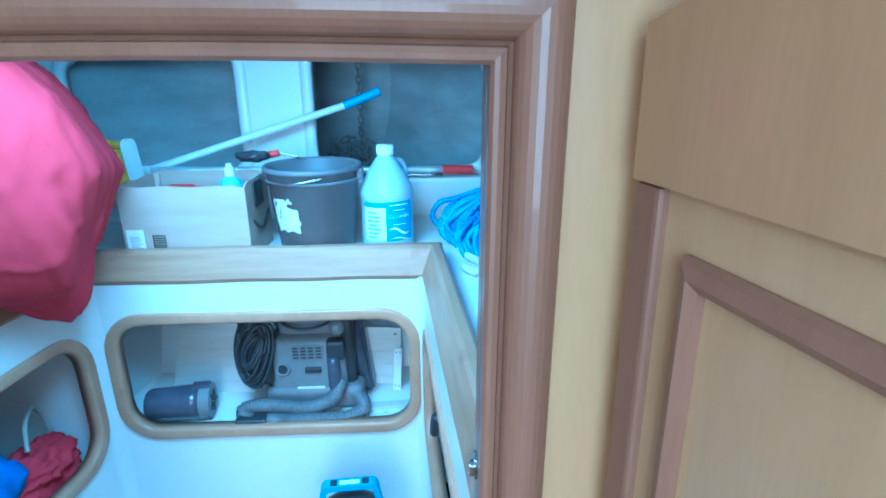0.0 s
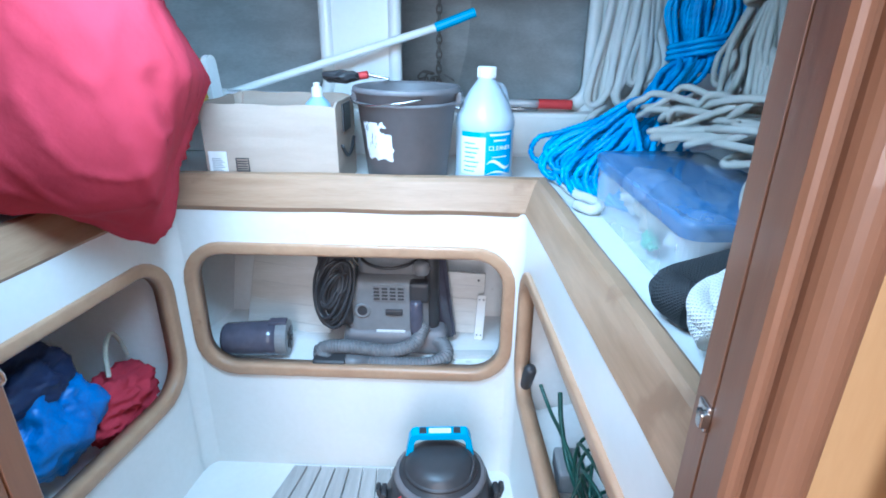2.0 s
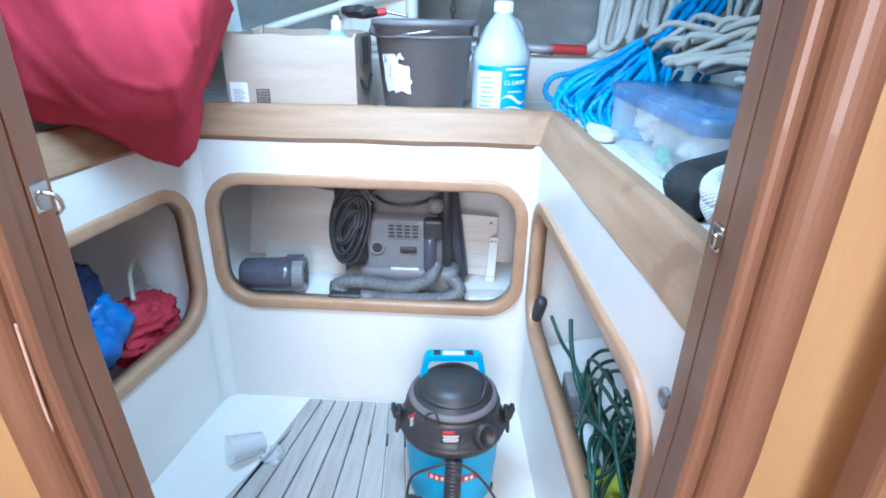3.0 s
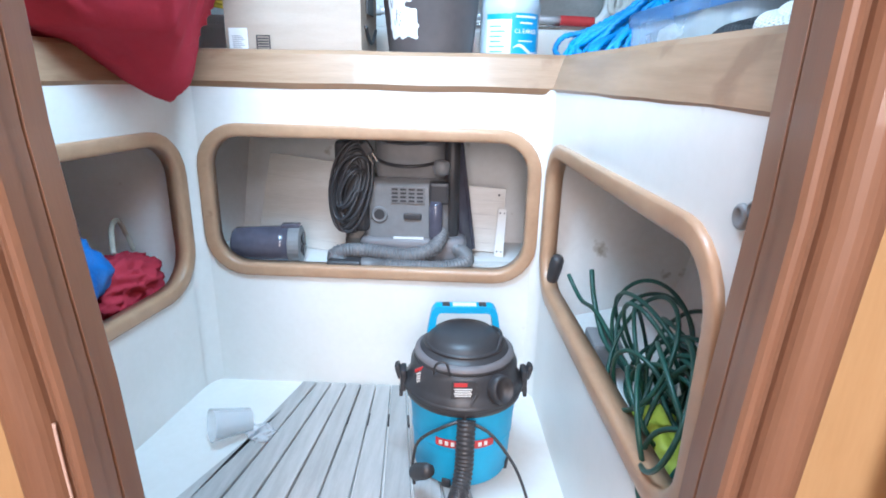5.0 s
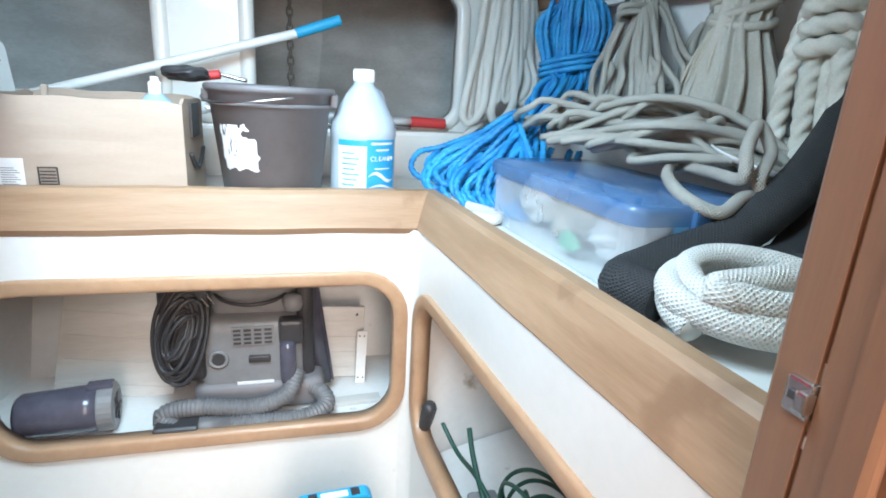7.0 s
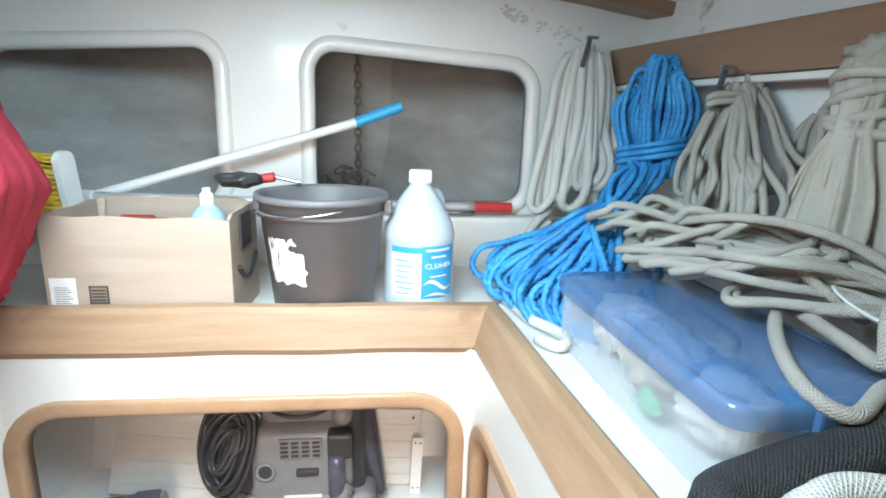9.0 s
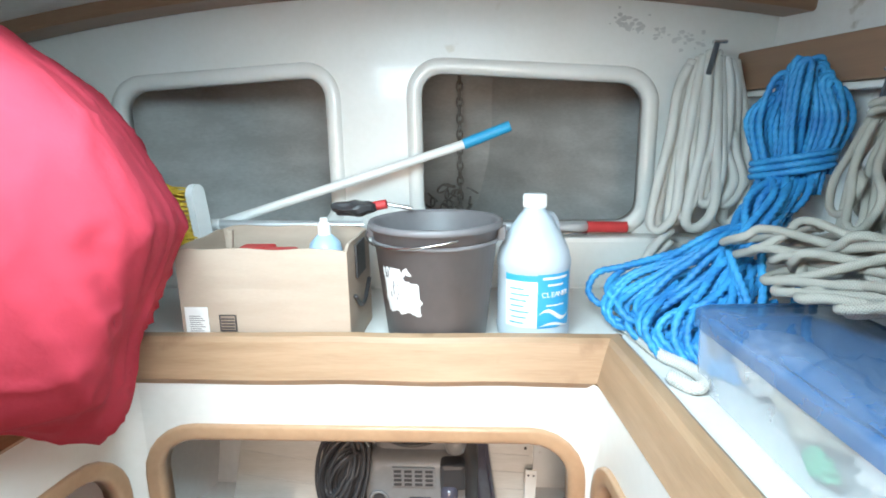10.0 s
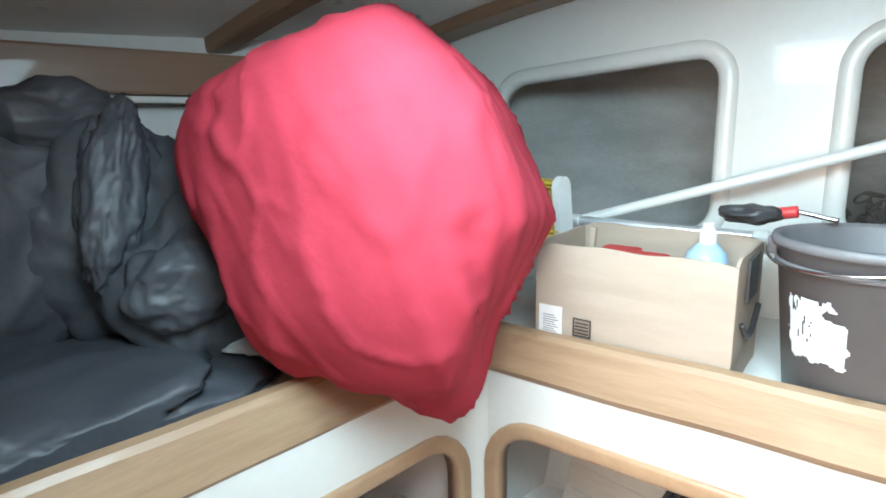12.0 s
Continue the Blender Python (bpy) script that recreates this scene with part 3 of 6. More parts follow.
def tube_data(pts, r, sides=8, closed=False, lobes=0, lay=0.03, depth=0.2, rib=0.0, rib_step=0.006):
    """Vertices and faces of a tube along pts; with lobes, of a laid rope whose strands turn once in lay metres; with rib, of a ribbed hose."""
    n = len(pts)
    tan = np.gradient(pts, axis=0)
    if closed:
        tan = np.roll(pts, -1, 0) - np.roll(pts, 1, 0)
    tan /= np.linalg.norm(tan, axis=1)[:, None] + 1e-9
    up = np.array((0.0, 0.0, 1.0)) if abs(tan[0][2]) < 0.9 else np.array((1.0, 0.0, 0.0))
    u = np.cross(tan[0], up)
    u /= np.linalg.norm(u)
    us = [u]
    for i in range(1, n):
        u = us[-1] - tan[i] * np.dot(us[-1], tan[i])
        us.append(u / (np.linalg.norm(u) + 1e-9))
    us = np.array(us)
    vs = np.cross(tan, us)
    run = np.concatenate(([0], np.cumsum(np.linalg.norm(np.diff(pts, axis=0), axis=1))))
    th = np.linspace(0, 2 * math.pi, sides, endpoint=False)
    rad = np.full((n, sides), float(r))
    if lobes:
        rad *= 1 - depth + depth * np.abs(np.cos(0.5 * (lobes * (th[None, :] - 2 * math.pi * run[:, None] / lay)))) ** 0.8
    if rib:
        rad *= (1 + rib * np.cos(2 * math.pi * run / rib_step))[:, None]
    V = pts[:, None, :] + rad[:, :, None] * (np.cos(th)[None, :, None] * us[:, None, :] + np.sin(th)[None, :, None] * vs[:, None, :])
    F = []
    for i in range(n if closed else n - 1):
        a, b = i * sides, ((i + 1) % n) * sides
        for j in range(sides):
            k = (j + 1) % sides
            F.append((a + j, a + k, b + k, b + j))
    if not closed:
        F.append(tuple(range(sides))[::-1])
        F.append(tuple(range((n - 1) * sides, n * sides)))
    return V.reshape(-1, 3), F


def tubes(name, lines, mat, parent=None, label="", **kw):
    """One mesh of several tubes: lines are (points, radius)."""
    V, F, base = [], [], 0
    for pts, r in lines:
        v, f = tube_data(np.asarray(pts), r, **kw)
        V.append(v)
        F += [tuple(i + base for i in q) for q in f]
        base += len(v)
    me = bpy.data.meshes.new(name)
    me.from_pydata(np.concatenate(V).tolist(), [], F)
    me.shade_smooth()
    sides, closed = kw.get("sides", 8), kw.get("closed", False)
    at = []
    for pts, r in lines:
        pts = np.asarray(pts)
        run = np.concatenate(([0], np.cumsum(np.linalg.norm(np.diff(pts, axis=0), axis=1))))
        n = len(pts)
        for i in range(n if closed else n - 1):
            s0, s1 = run[i], run[i + 1] if i + 1 < n else run[i] + 0.005
            for k in range(sides):
                v0, v1 = 2 * math.pi * r * k / sides, 2 * math.pi * r * (k + 1) / sides
                at += [s0, v0, s0, v1, s1, v1, s1, v0]
        if not closed:
            at += [run[0], 0.0] * sides + [run[-1], 0.0] * sides
    me.uv_layers.new(name="along").data.foreach_set("uv", at)
    me.materials.append(mat)
    ob = new(name, me)
    if parent is not None:
        ob.parent = parent
    if label:
        ob["label"] = label
    return ob


def lump(centre, size, seed, amp=0.12, freq=2.2, crease=0.05, sub=5, flat=None, shape=None):
    """A soft bag or heap of cloth: a ball drawn out of shape, with folds; flat: height below which it is pressed level."""
    bm = bmesh.new()
    bmesh.ops.create_icosphere(bm, subdivisions=sub, radius=1)
    off = Vector((seed * 3.1, seed * 1.7, seed * 5.3))
    for v in bm.verts:
        p = v.co.normalized()
        k = 1 + amp * noise.noise(p * freq + off)
        k -= crease * abs(noise.noise(p * freq * 2.1 + off)) ** 0.6
        k -= crease * 0.5 * abs(noise.noise(Vector((p.x * 6, p.y * 6, p.z * 3)) * 1.6 + off)) ** 0.5
        q = Vector((p.x * size[0], p.y * size[1], p.z * size[2])) * k
        if shape:
            q = shape(q, p)
        q += Vector(centre)
        if flat is not None and q.z < flat:
            q.z = flat + 0.02 * (q.z - flat)
        v.co = q
    return bm


def writing(text, size, mat, parent, m, label=""):
    """Lettering as a thin mesh."""
    cu = bpy.data.curves.new("lettering", "FONT")
    cu.body, cu.size, cu.extrude, cu.align_x, cu.align_y = text, size, 0.0004, "CENTER", "CENTER"
    ob = bpy.data.objects.new("lettering", cu)
    me = bpy.data.meshes.new_from_object(ob)
    bpy.data.objects.remove(ob)
    bpy.data.curves.remove(cu)
    me.name = "lettering"
    me.materials.append(mat)
    o = new("lettering", me)
    o.parent = parent
    o.matrix_local = m
    if label:
        o["label"] = label
    return o


# ---- on the front berth ----
TIP = Vector((0.42, 0.05, -0.90)).normalized()
PANELS = [(Vector(n), d) for n, d in (
    ((0.626, 0.255, 0.737), 0.283), ((0.810, 0.360, 0.463), 0.281), ((0.878, 0.235, -0.416), 0.302),
    ((-0.075, -0.582, -0.810), 0.292), ((-0.498, -0.795, -0.347), 0.245), ((-0.526, -0.805, -0.274), 0.246),
    ((-0.517, -0.784, 0.343), 0.287), ((-0.163, -0.349, 0.923), 0.265), ((-0.226, -0.410, 0.884), 0.268),
    ((0.628, 0.309, 0.714), 0.313), ((0.792, 0.456, 0.406), 0.295), ((0.844, 0.366, -0.393), 0.314),
)]  # taut panels of the bag: their facing and their distance from its middle
SEAM_LOW = [Vector((0.930, -0.368, 0.02)).lerp(Vector((0.880, -0.230, -0.46)), i / 14).normalized() for i in range(15)]
SEAM_TOP = [Vector((-0.063, -0.452, 0.890)).lerp(Vector((0.030, -0.891, 0.453)), i / 14).normalized() for i in range(15)]


def near(p, line):
    return min((p - s).length_squared for s in line) ** 0.5


def bag_point(p):
    """The surface of the sail bag in the direction p from its middle: taut panels, folds towards its tip, sunk seams."""
    p = p.normalized()
    e, m = 2.5, 26
    full = (abs(p.x / 0.345) ** e + abs(p.y / 0.262) ** e + abs(p.z / 0.320) ** e) ** (1 / e)
    k = (full ** m + sum((max(0.0, p.dot(n)) / d) ** m for n, d in PANELS)) ** (-1 / m) / 0.29
    k *= 1 + 0.03 * noise.noise(p * 1.7 + Vector((4.1, 0.3, 7.7)))
    low = max(0.0, 0.35 - p.z)
    fold = abs(noise.noise(Vector((math.atan2(p.y, p.x) * 3.2, p.z * 0.8, 2.0)))) ** 0.7
    k -= 0.045 * low * fold
    rho = math.acos(max(-1.0, min(1.0, p.dot(TIP))))
    side = TIP.orthogonal().normalized()
    phi = math.atan2(p.dot(TIP.cross(side)), p.dot(side))
    ridge = 1 - min(1.0, 3.6 * abs(noise.noise(Vector((math.cos(phi) * 3.4, math.sin(phi) * 3.4, rho * 0.7 + 3)))))
    k += ridge ** 3 * (0.060 * math.exp(-rho / 0.8) + 0.006)
    crumple = 1 - min(1.0, 4 * abs(noise.noise(Vector((p.x * 3.2 + 5, p.y * 3.2, p.z * 2.4)))))
    k += 0.020 * crumple ** 4 + 0.004 * (1 - min(1.0, 5 * abs(noise.noise(Vector((p.x * 6.5 + 2, p.y * 6.5, p.z * 4.5 + 1)))))) ** 3
    k -= 0.006 * abs(noise.noise(Vector((p.x * 9, p.y * 9, p.z * 5)))) ** 0.6
    for line, deep in ((SEAM_LOW, 0.026), (SEAM_TOP, 0.018)):
        d = near(p, line)
        if d < 0.3:
            k -= deep * math.exp(-(d / 0.022) ** 2)
            k += 0.030 * noise.noise(Vector((p.x * 7, p.y * 7, p.z * 19))) * math.exp(-(d / 0.075) ** 2)
    q = p * (0.29 * k)
    to_tip = max(0.0, p.dot(TIP))
    q += Vector((-1.040, 1.29, 1.392))
    if q.z < 1.165:
        q.z = 1.165 + 0.30 * (q.z - 1.165)
    q += Vector((0.020, 0.01, -0.105)) * math.exp(-((1 - to_tip) / 0.042))
    return q


bm = bmesh.new()
bmesh.ops.create_icosphere(bm, subdivisions=6, radius=1)
for v in bm.verts:
    v.co = bag_point(v.co)
bag = thing("sail_bag", "full red nylon sail bag slumped over the berth edge", "bag")
part("bag_body", bm, RED_CLOTH, bag, "", True)
for line in (SEAM_LOW, SEAM_TOP):
    tubes("seam", [(curve_points([bag_point(s) for s in line]), 0.0020)], RED_SEAM, bag, "puckered dark red seam", sides=6)


def cardboard_box():
    box = thing("cardboard_box", "open brown cardboard box with cut flaps and labels", "box", at=pose(-0.663, 1.612, BERTH, 0, 0, -1))
    w, d, h, t = 0.325, 0.20, 0.205, 0.005

    def side(length, height, seed):
        bm = bmesh.new()
        n, k = 24, 8
        rows = []
        for y in (0, t):
            row = []
            for i in range(n + 1):
                x = length * (i / n - 0.5)
                edge = height * (1 + 0.018 * noise.noise((x * 14 + seed, 0.3, 0)) - 0.03 * max(0, abs(i / n - 0.5) - 0.42) / 0.08)
                row.append([bm.verts.new((x, y + 0.004 * noise.noise((x * 6, j * 0.5, seed)) * math.sin(math.pi * i / n), edge * j / k)) for j in range(k + 1)])
            rows.append(row)
        for a, flip in ((0, False), (1, True)):
            for i in range(n):
                for j in range(k):
                    q = (rows[a][i][j], rows[a][i + 1][j], rows[a][i + 1][j + 1], rows[a][i][j + 1])
                    bm.faces.new(q[::-1] if flip else q)
        for i in range(n):
            bm.faces.new((rows[0][i][k], rows[0][i + 1][k], rows[1][i + 1][k], rows[1][i][k]))
        for j in range(k):
            bm.faces.new((rows[0][0][j], rows[0][0][j + 1], rows[1][0][j + 1], rows[1][0][j]))
            bm.faces.new((rows[0][n][j], rows[1][n][j], rows[1][n][j + 1], rows[0][n][j + 1]))
        return bm

    f = part("front_panel", moved(side(w, h, 1), pose(0, -d / 2, 0)), CARD, box)
    part("back_panel", moved(side(w, h + 0.008, 2), pose(0, d / 2 - t, 0)), CARD, box)
    s = part("side_panel", moved(side(d - 0.012, h + 0.004, 3), pose(w / 2, 0, 0, 0, 0, 90)), CARD, box)
    part("side_panel", moved(side(d - 0.012, h + 0.002, 4), pose(-w / 2 + t, 0, 0, 0, 0, 90)), CARD, box)
    part("bottom_panel", span(-w / 2 + 0.006, w / 2 - 0.006, -d / 2 + 0.006, d / 2 - 0.006, 0.001, 0.006), CARD, box)
    part("address_label", span(-0.153, -0.108, -d / 2 - 0.0052, -d / 2 - 0.0042, 0.024, 0.094), PAPER, f, "white printed label")
    for i in range(9):
        part("print_bar", span(-0.145, -0.145 + 0.030 - 0.004 * (i % 3), -d / 2 - 0.0058, -d / 2 - 0.0053, 0.042 + i * 0.0042, 0.0435 + i * 0.0042), GREY_PL, f)
    part("mark_frame", moved(ring([(-0.0165, -0.0165), (0.0165, -0.0165), (0.0165, 0.0165), (-0.0165, 0.0165)], [(-0.0024, 0), (0, 0), (0, 0.0006), (-0.0024, 0.0006)]), pose(-0.0705, -d / 2 - 0.0052, 0.063)), BLACK, f, "small black printed square")
    for i in range(4):
        part("print_bar", span(-0.083, -0.058, -d / 2 - 0.0058, -d / 2 - 0.0053, 0.052 + i * 0.006, 0.0545 + i * 0.006), BLACK, f)
    curve = [(w / 2 + 0.0045, -0.065 + 0.13 * i / 14, 0.105 - 0.035 * math.sin(math.pi * i / 14)) for i in range(15)]
    tubes("printed_curve", [(curve_points(curve), 0.0045)], BLACK, s, "dark curved print", sides=6)
    part("tape_strip", span(w / 2 + 0.002, w / 2 + 0.0062, -0.045, 0.03, 0.135, h - 0.004), BLACK, s, "dark tape strip")
    return box


cardboard_box()

# what stands in the box
bottle = thing("spray_bottle", "small white plastic bottle with a blue shoulder", "bottle", at=pose(-0.565, 1.60, BERTH + 0.006))
part("body", lathe([(0.030, 0), (0.034, 0.004), (0.034, 0.172), (0.030, 0.192), (0.014, 0.209)]), MILK_BLUE, bottle, smooth=True)
part("cap", lathe([(0.013, 0.209), (0.013, 0.230), (0.008, 0.234), (0.008, 0.242)], 20), WHITE_PL, bottle, "white nozzle cap")
for x, y, hgt, lab in ((-0.66, 1.60, 0.186, "red packet standing in the cardboard box"), (-0.72, 1.64, 0.184, "red packet lying in the cardboard box")):
    tagged(part("packet", block((0.07, 0.05, hgt - 0.006), (x, y, BERTH + 0.006 + (hgt - 0.006) / 2), 0.008), RED_PL), lab, "packet")
tagged(part("wood_stick", block((0.012, 0.010, 0.215), (-0.775, 1.62, BERTH + 0.115), 0.003, m=Matrix.Rotation(radians(6), 4, "Y")), CARD), "short tan wooden stick in the box", "stick")


def make_bucket():
    b = thing("bucket", "dark grey plastic bucket with a torn paper label", "bucket", at=pose(-0.346, 1.612, BERTH) @ Matrix.Diagonal((0.935, 0.935, 0.98, 1)))
    outer = [(0.100, 0.0), (0.106, 0.004), (0.132, 0.232), (0.140, 0.234), (0.142, 0.240), (0.140, 0.247), (0.134, 0.248), (0.130, 0.240), (0.103, 0.012), (0.02, 0.010)]
    part("body", lathe(outer, 48), BUCKET, b, smooth=True)
    part("rim_rib", lathe([(0.130, 0.205), (0.1345, 0.207), (0.1345, 0.212), (0.131, 0.214)], 48, False), BUCKET, b, smooth=True)
    bm = bmesh.new()
    rows = []
    nx, nz = 36, 34
    for i in range(nx + 1):
        row = []
        for j in range(nz + 1):
            a = radians(-146 + 46 * i / nx)
            z = 0.075 + 0.098 * j / nz
            r = 0.106 + 0.026 * z / 0.23 + 0.0012
            row.append(bm.verts.new((r * math.cos(a), r * math.sin(a), z)))
        rows.append(row)
    for i in range(nx):
        for j in range(nz):
            u, v = i / nx - 0.5, j / nz - 0.5
            ragged = 0.45 + 0.10 * noise.noise((u * 5, v * 5, 4.2))
            if abs(u) < ragged and abs(v) < ragged and not (v > 0.18 and u > 0.18 + 0.3 * noise.noise((u * 9, v * 9, 1))) and noise.noise((u * 22, v * 5, 8)) > (-0.9 if u > 0.0 or v < -0.2 else -0.30):
                bm.faces.new((rows[i][j], rows[i + 1][j], rows[i + 1][j + 1], rows[i][j + 1]))
    bmesh.ops.delete(bm, geom=[v for v in bm.verts if not v.link_faces], context="VERTS")
    part("torn_label", bm, PAPER, b, "torn white paper label", True)
    arc = [(0.146 * math.cos(radians(a)), 0.146 * math.sin(radians(a)), 0.226 - 0.014 * math.sin(radians(a - 170) * 1.6)) for a in range(170, 300, 10)]
    tubes("wire_handle", [(curve_points(arc), 0.0022)], STEEL, b, "thin steel wire handle", sides=6)
    for a in (172, 352):
        part("handle_lug", block((0.016, 0.03, 0.028), (0.140 * math.cos(radians(a)), 0.140 * math.sin(radians(a)), 0.222), 0.004, m=Matrix.Rotation(radians(a), 4, "Z")), BUCKET, b)
    return b


make_bucket()
tagged(part("work_glove", lump((-0.515, 1.66, 1.358), (0.046, 0.03, 0.017), 11, 0.3, 1.8, 0.06, 4), BLACK, smooth=True), "black cloth glove draped on the bucket rim", "glove")
scraper = thing("scraper", "hand scraper with a red grip behind the bucket", "tool")
tubes("grip", [(curve_points([(-0.50, 1.70, 1.352), (-0.455, 1.70, 1.360)]), 0.010)], RED_PL, scraper, "red grip")
tubes("shaft", [(curve_points([(-0.455, 1.70, 1.360), (-0.40, 1.70, 1.349)]), 0.004)], STEEL, scraper)


def make_jug():
    j = thing("jug", "large milky plastic cleaner jug with a blue label", "jug", at=pose(-0.150, 1.632, BERTH, 0, 0, 8) @ Matrix.Diagonal((1.0, 1.0, 0.953, 1)))
    prof = [(0.066, 0), (0.072, 0.005), (0.074, 0.015), (0.074, 0.028), (0.0725, 0.032), (0.0725, 0.150), (0.074, 0.154), (0.0740, 0.166), (0.070, 0.184), (0.058, 0.212), (0.042, 0.240), (0.030, 0.258), (0.022, 0.268), (0.020, 0.276)]
    part("body", lathe(prof, 40), MILK, j, smooth=True)
    cap = part("cap", lathe([(0.021, 0.273), (0.0225, 0.275), (0.0225, 0.300), (0.021, 0.302), (0.0, 0.3025)], 32), WHITE_PL, j, "white ribbed screw cap", True)
    for i in range(24):
        a = 2 * math.pi * i / 24
        part("cap_rib", block((0.0012, 0.0014, 0.022), (0.0229 * math.cos(a), 0.0229 * math.sin(a), 0.2875), m=Matrix.Rotation(a, 4, "Z")), WHITE_PL, cap)
    tubes("handle", [(curve_points([(0.022, 0.014, 0.256), (0.044, 0.030, 0.248), (0.056, 0.040, 0.222), (0.056, 0.040, 0.196), (0.052, 0.036, 0.175)]), 0.009)], MILK, j, "moulded handle", sides=10)

    def wrap(name, a0, a1, z0, z1, mat, label="", r=0.0732, parent=j, shape=None):
        bm = bmesh.new()
        n, k = 24, 10
        rows = [[bm.verts.new((r * math.cos(radians(a0 + (a1 - a0) * i / n)), r * math.sin(radians(a0 + (a1 - a0) * i / n)), (z0 + (z1 - z0) * q / k) if not shape else shape(i / n, q / k))) for q in range(k + 1)] for i in range(n + 1)]
        for i in range(n):
            for q in range(k):
                bm.faces.new((rows[i][q], rows[i + 1][q], rows[i + 1][q + 1], rows[i][q + 1]))
        return part(name, bm, mat, parent, label, True)

    wrap("label", -150, -40, 0.036, 0.147, PAPER, "pale label with small print")
    wrap("label", -98, -36, 0.036, 0.149, LABEL_BLUE, "bright blue printed label", 0.0736)
    wrap("label_band", -150, -98, 0.134, 0.147, LABEL_BLUE, "blue band", 0.0736)
    wrap("wave_print", -96, -38, 0, 0, PAPER, "white wave print", 0.0740, j, lambda u, v: 0.060 + 0.010 * math.sin(u * 6.0 + 0.4) + 0.010 * v * math.sin(math.pi * u))
    wrap("wave_print", -96, -38, 0, 0, PAPER, "white wave print", 0.0740, j, lambda u, v: 0.038 + 0.004 * math.sin(u * 5) + 0.006 * v * math.sin(math.pi * u))
    wrap("print_bar", -90, -44, 0.138, 0.143, PAPER, "", 0.0740)
    wrap("print_bar", -84, -52, 0.082, 0.085, PAPER, "", 0.0740)
    wrap("print_bar", -82, -54, 0.124, 0.128, PAPER, "", 0.0740)
    for i in range(7):
        wrap("print_bar", -142 + (i % 2) * 2, -118 + (i % 3) * 4, 0.044 + i * 0.012, 0.047 + i * 0.012, LABEL_BLUE, "", 0.0736)
    for i, ch in enumerate("CLEANER"):
        a = radians(-88 + i * 7.0)
        r = 0.0741
        writing(ch, 0.015, PAPER, j, Matrix.Translation((r * math.cos(a), r * math.sin(a), 0.106)) @ Matrix.Rotation(a + math.pi / 2, 4, "Z") @ Matrix.Rotation(math.pi / 2, 4, "X"))
    return j


make_jug()

brush = thing("deck_brush", "deck brush with a white head and yellow bristles", "brush")
brush_plate = prism(shifted(rounded(0.046, 0.155, 0.022, 8), 0, 0), 0.016)
part("head", moved(brush_plate, Matrix.Translation((-0.880, 1.745, 1.325)) @ Matrix.Rotation(radians(80), 4, "Z") @ Matrix.Rotation(radians(-8), 4, "Y")), WHITE_PL, brush, "white plastic head", False)
rng = random.Random(4)
tufts = []
for i in range(13):
    for k in range(3):
        z = 1.262 + 0.0105 * i
        y = 1.731 + 0.012 * k
        x = -0.890 - 0.006 * math.sin(i / 12 * math.pi) + 0.02 * (i / 12 - 0.5) * -0.6
        for s in range(3):
            tufts.append((np.array([(x, y, z), (x - 0.035, y + rng.uniform(-0.005, 0.005), z + rng.uniform(-0.004, 0.006)), (x - 0.075, y + rng.uniform(-0.01, 0.01), z + 0.008 + rng.uniform(-0.006, 0.01))]), 0.0022))
tubes("handle_socket", [(curve_points([(-0.876, 1.745, 1.255), (-0.874, 1.755, 1.103)]), 0.013)], WHITE_PL, brush, "white handle socket", sides=12)
tubes("bristles", tufts, YELLOW, brush, "stiff yellow bristles", sides=5)

pole = thing("brush_pole", "white aluminium pole with a bright blue grip", "pole")
P0, P1, P2 = Vector((-0.905, 1.880, 1.288)), Vector((-0.293, 1.936, 1.474)), Vector((-0.179, 1.947, 1.517))
tubes("shaft", [(curve_points([P0, P1]), 0.0115)], WHITE_PL, pole, "white painted tube", sides=16)
tubes("grip", [(curve_points([P1, P2]), 0.0135)], SKY_BLUE, pole, "blue rubber grip", sides=16)
hook = thing("boat_hook", "aluminium boat hook pole with a red grip", "pole")
tubes("shaft", [(curve_points([(-0.955, 1.862, 1.290), (0.022, 1.945, 1.262)], 0.05), 0.0115)], ALU, hook, "brushed aluminium tube", sides=16)
tubes("grip", [(curve_points([(0.020, 1.945, 1.262), (0.122, 1.953, 1.259)]), 0.0145)], RED_PL, hook, "red rubber grip", sides=16)
for x in (-0.93, -0.545):
    tubes("collar", [(curve_points([(x + d, 1.862 + (x + d + 0.955) * 0.085, 1.290 - (x + d + 0.955) * 0.0287) for d in (0.0, 0.03)]), 0.0145)], WHITE_PL, hook, "white plastic collar", sides=16)
tubes("thin_rod", [(curve_points([(-0.26, 1.938, 1.247), (0.02, 1.940, 1.246)], 0.05), 0.0045)], STEEL, hook, "thin steel rod", sides=8)


# ---- ropes on the right berth ----

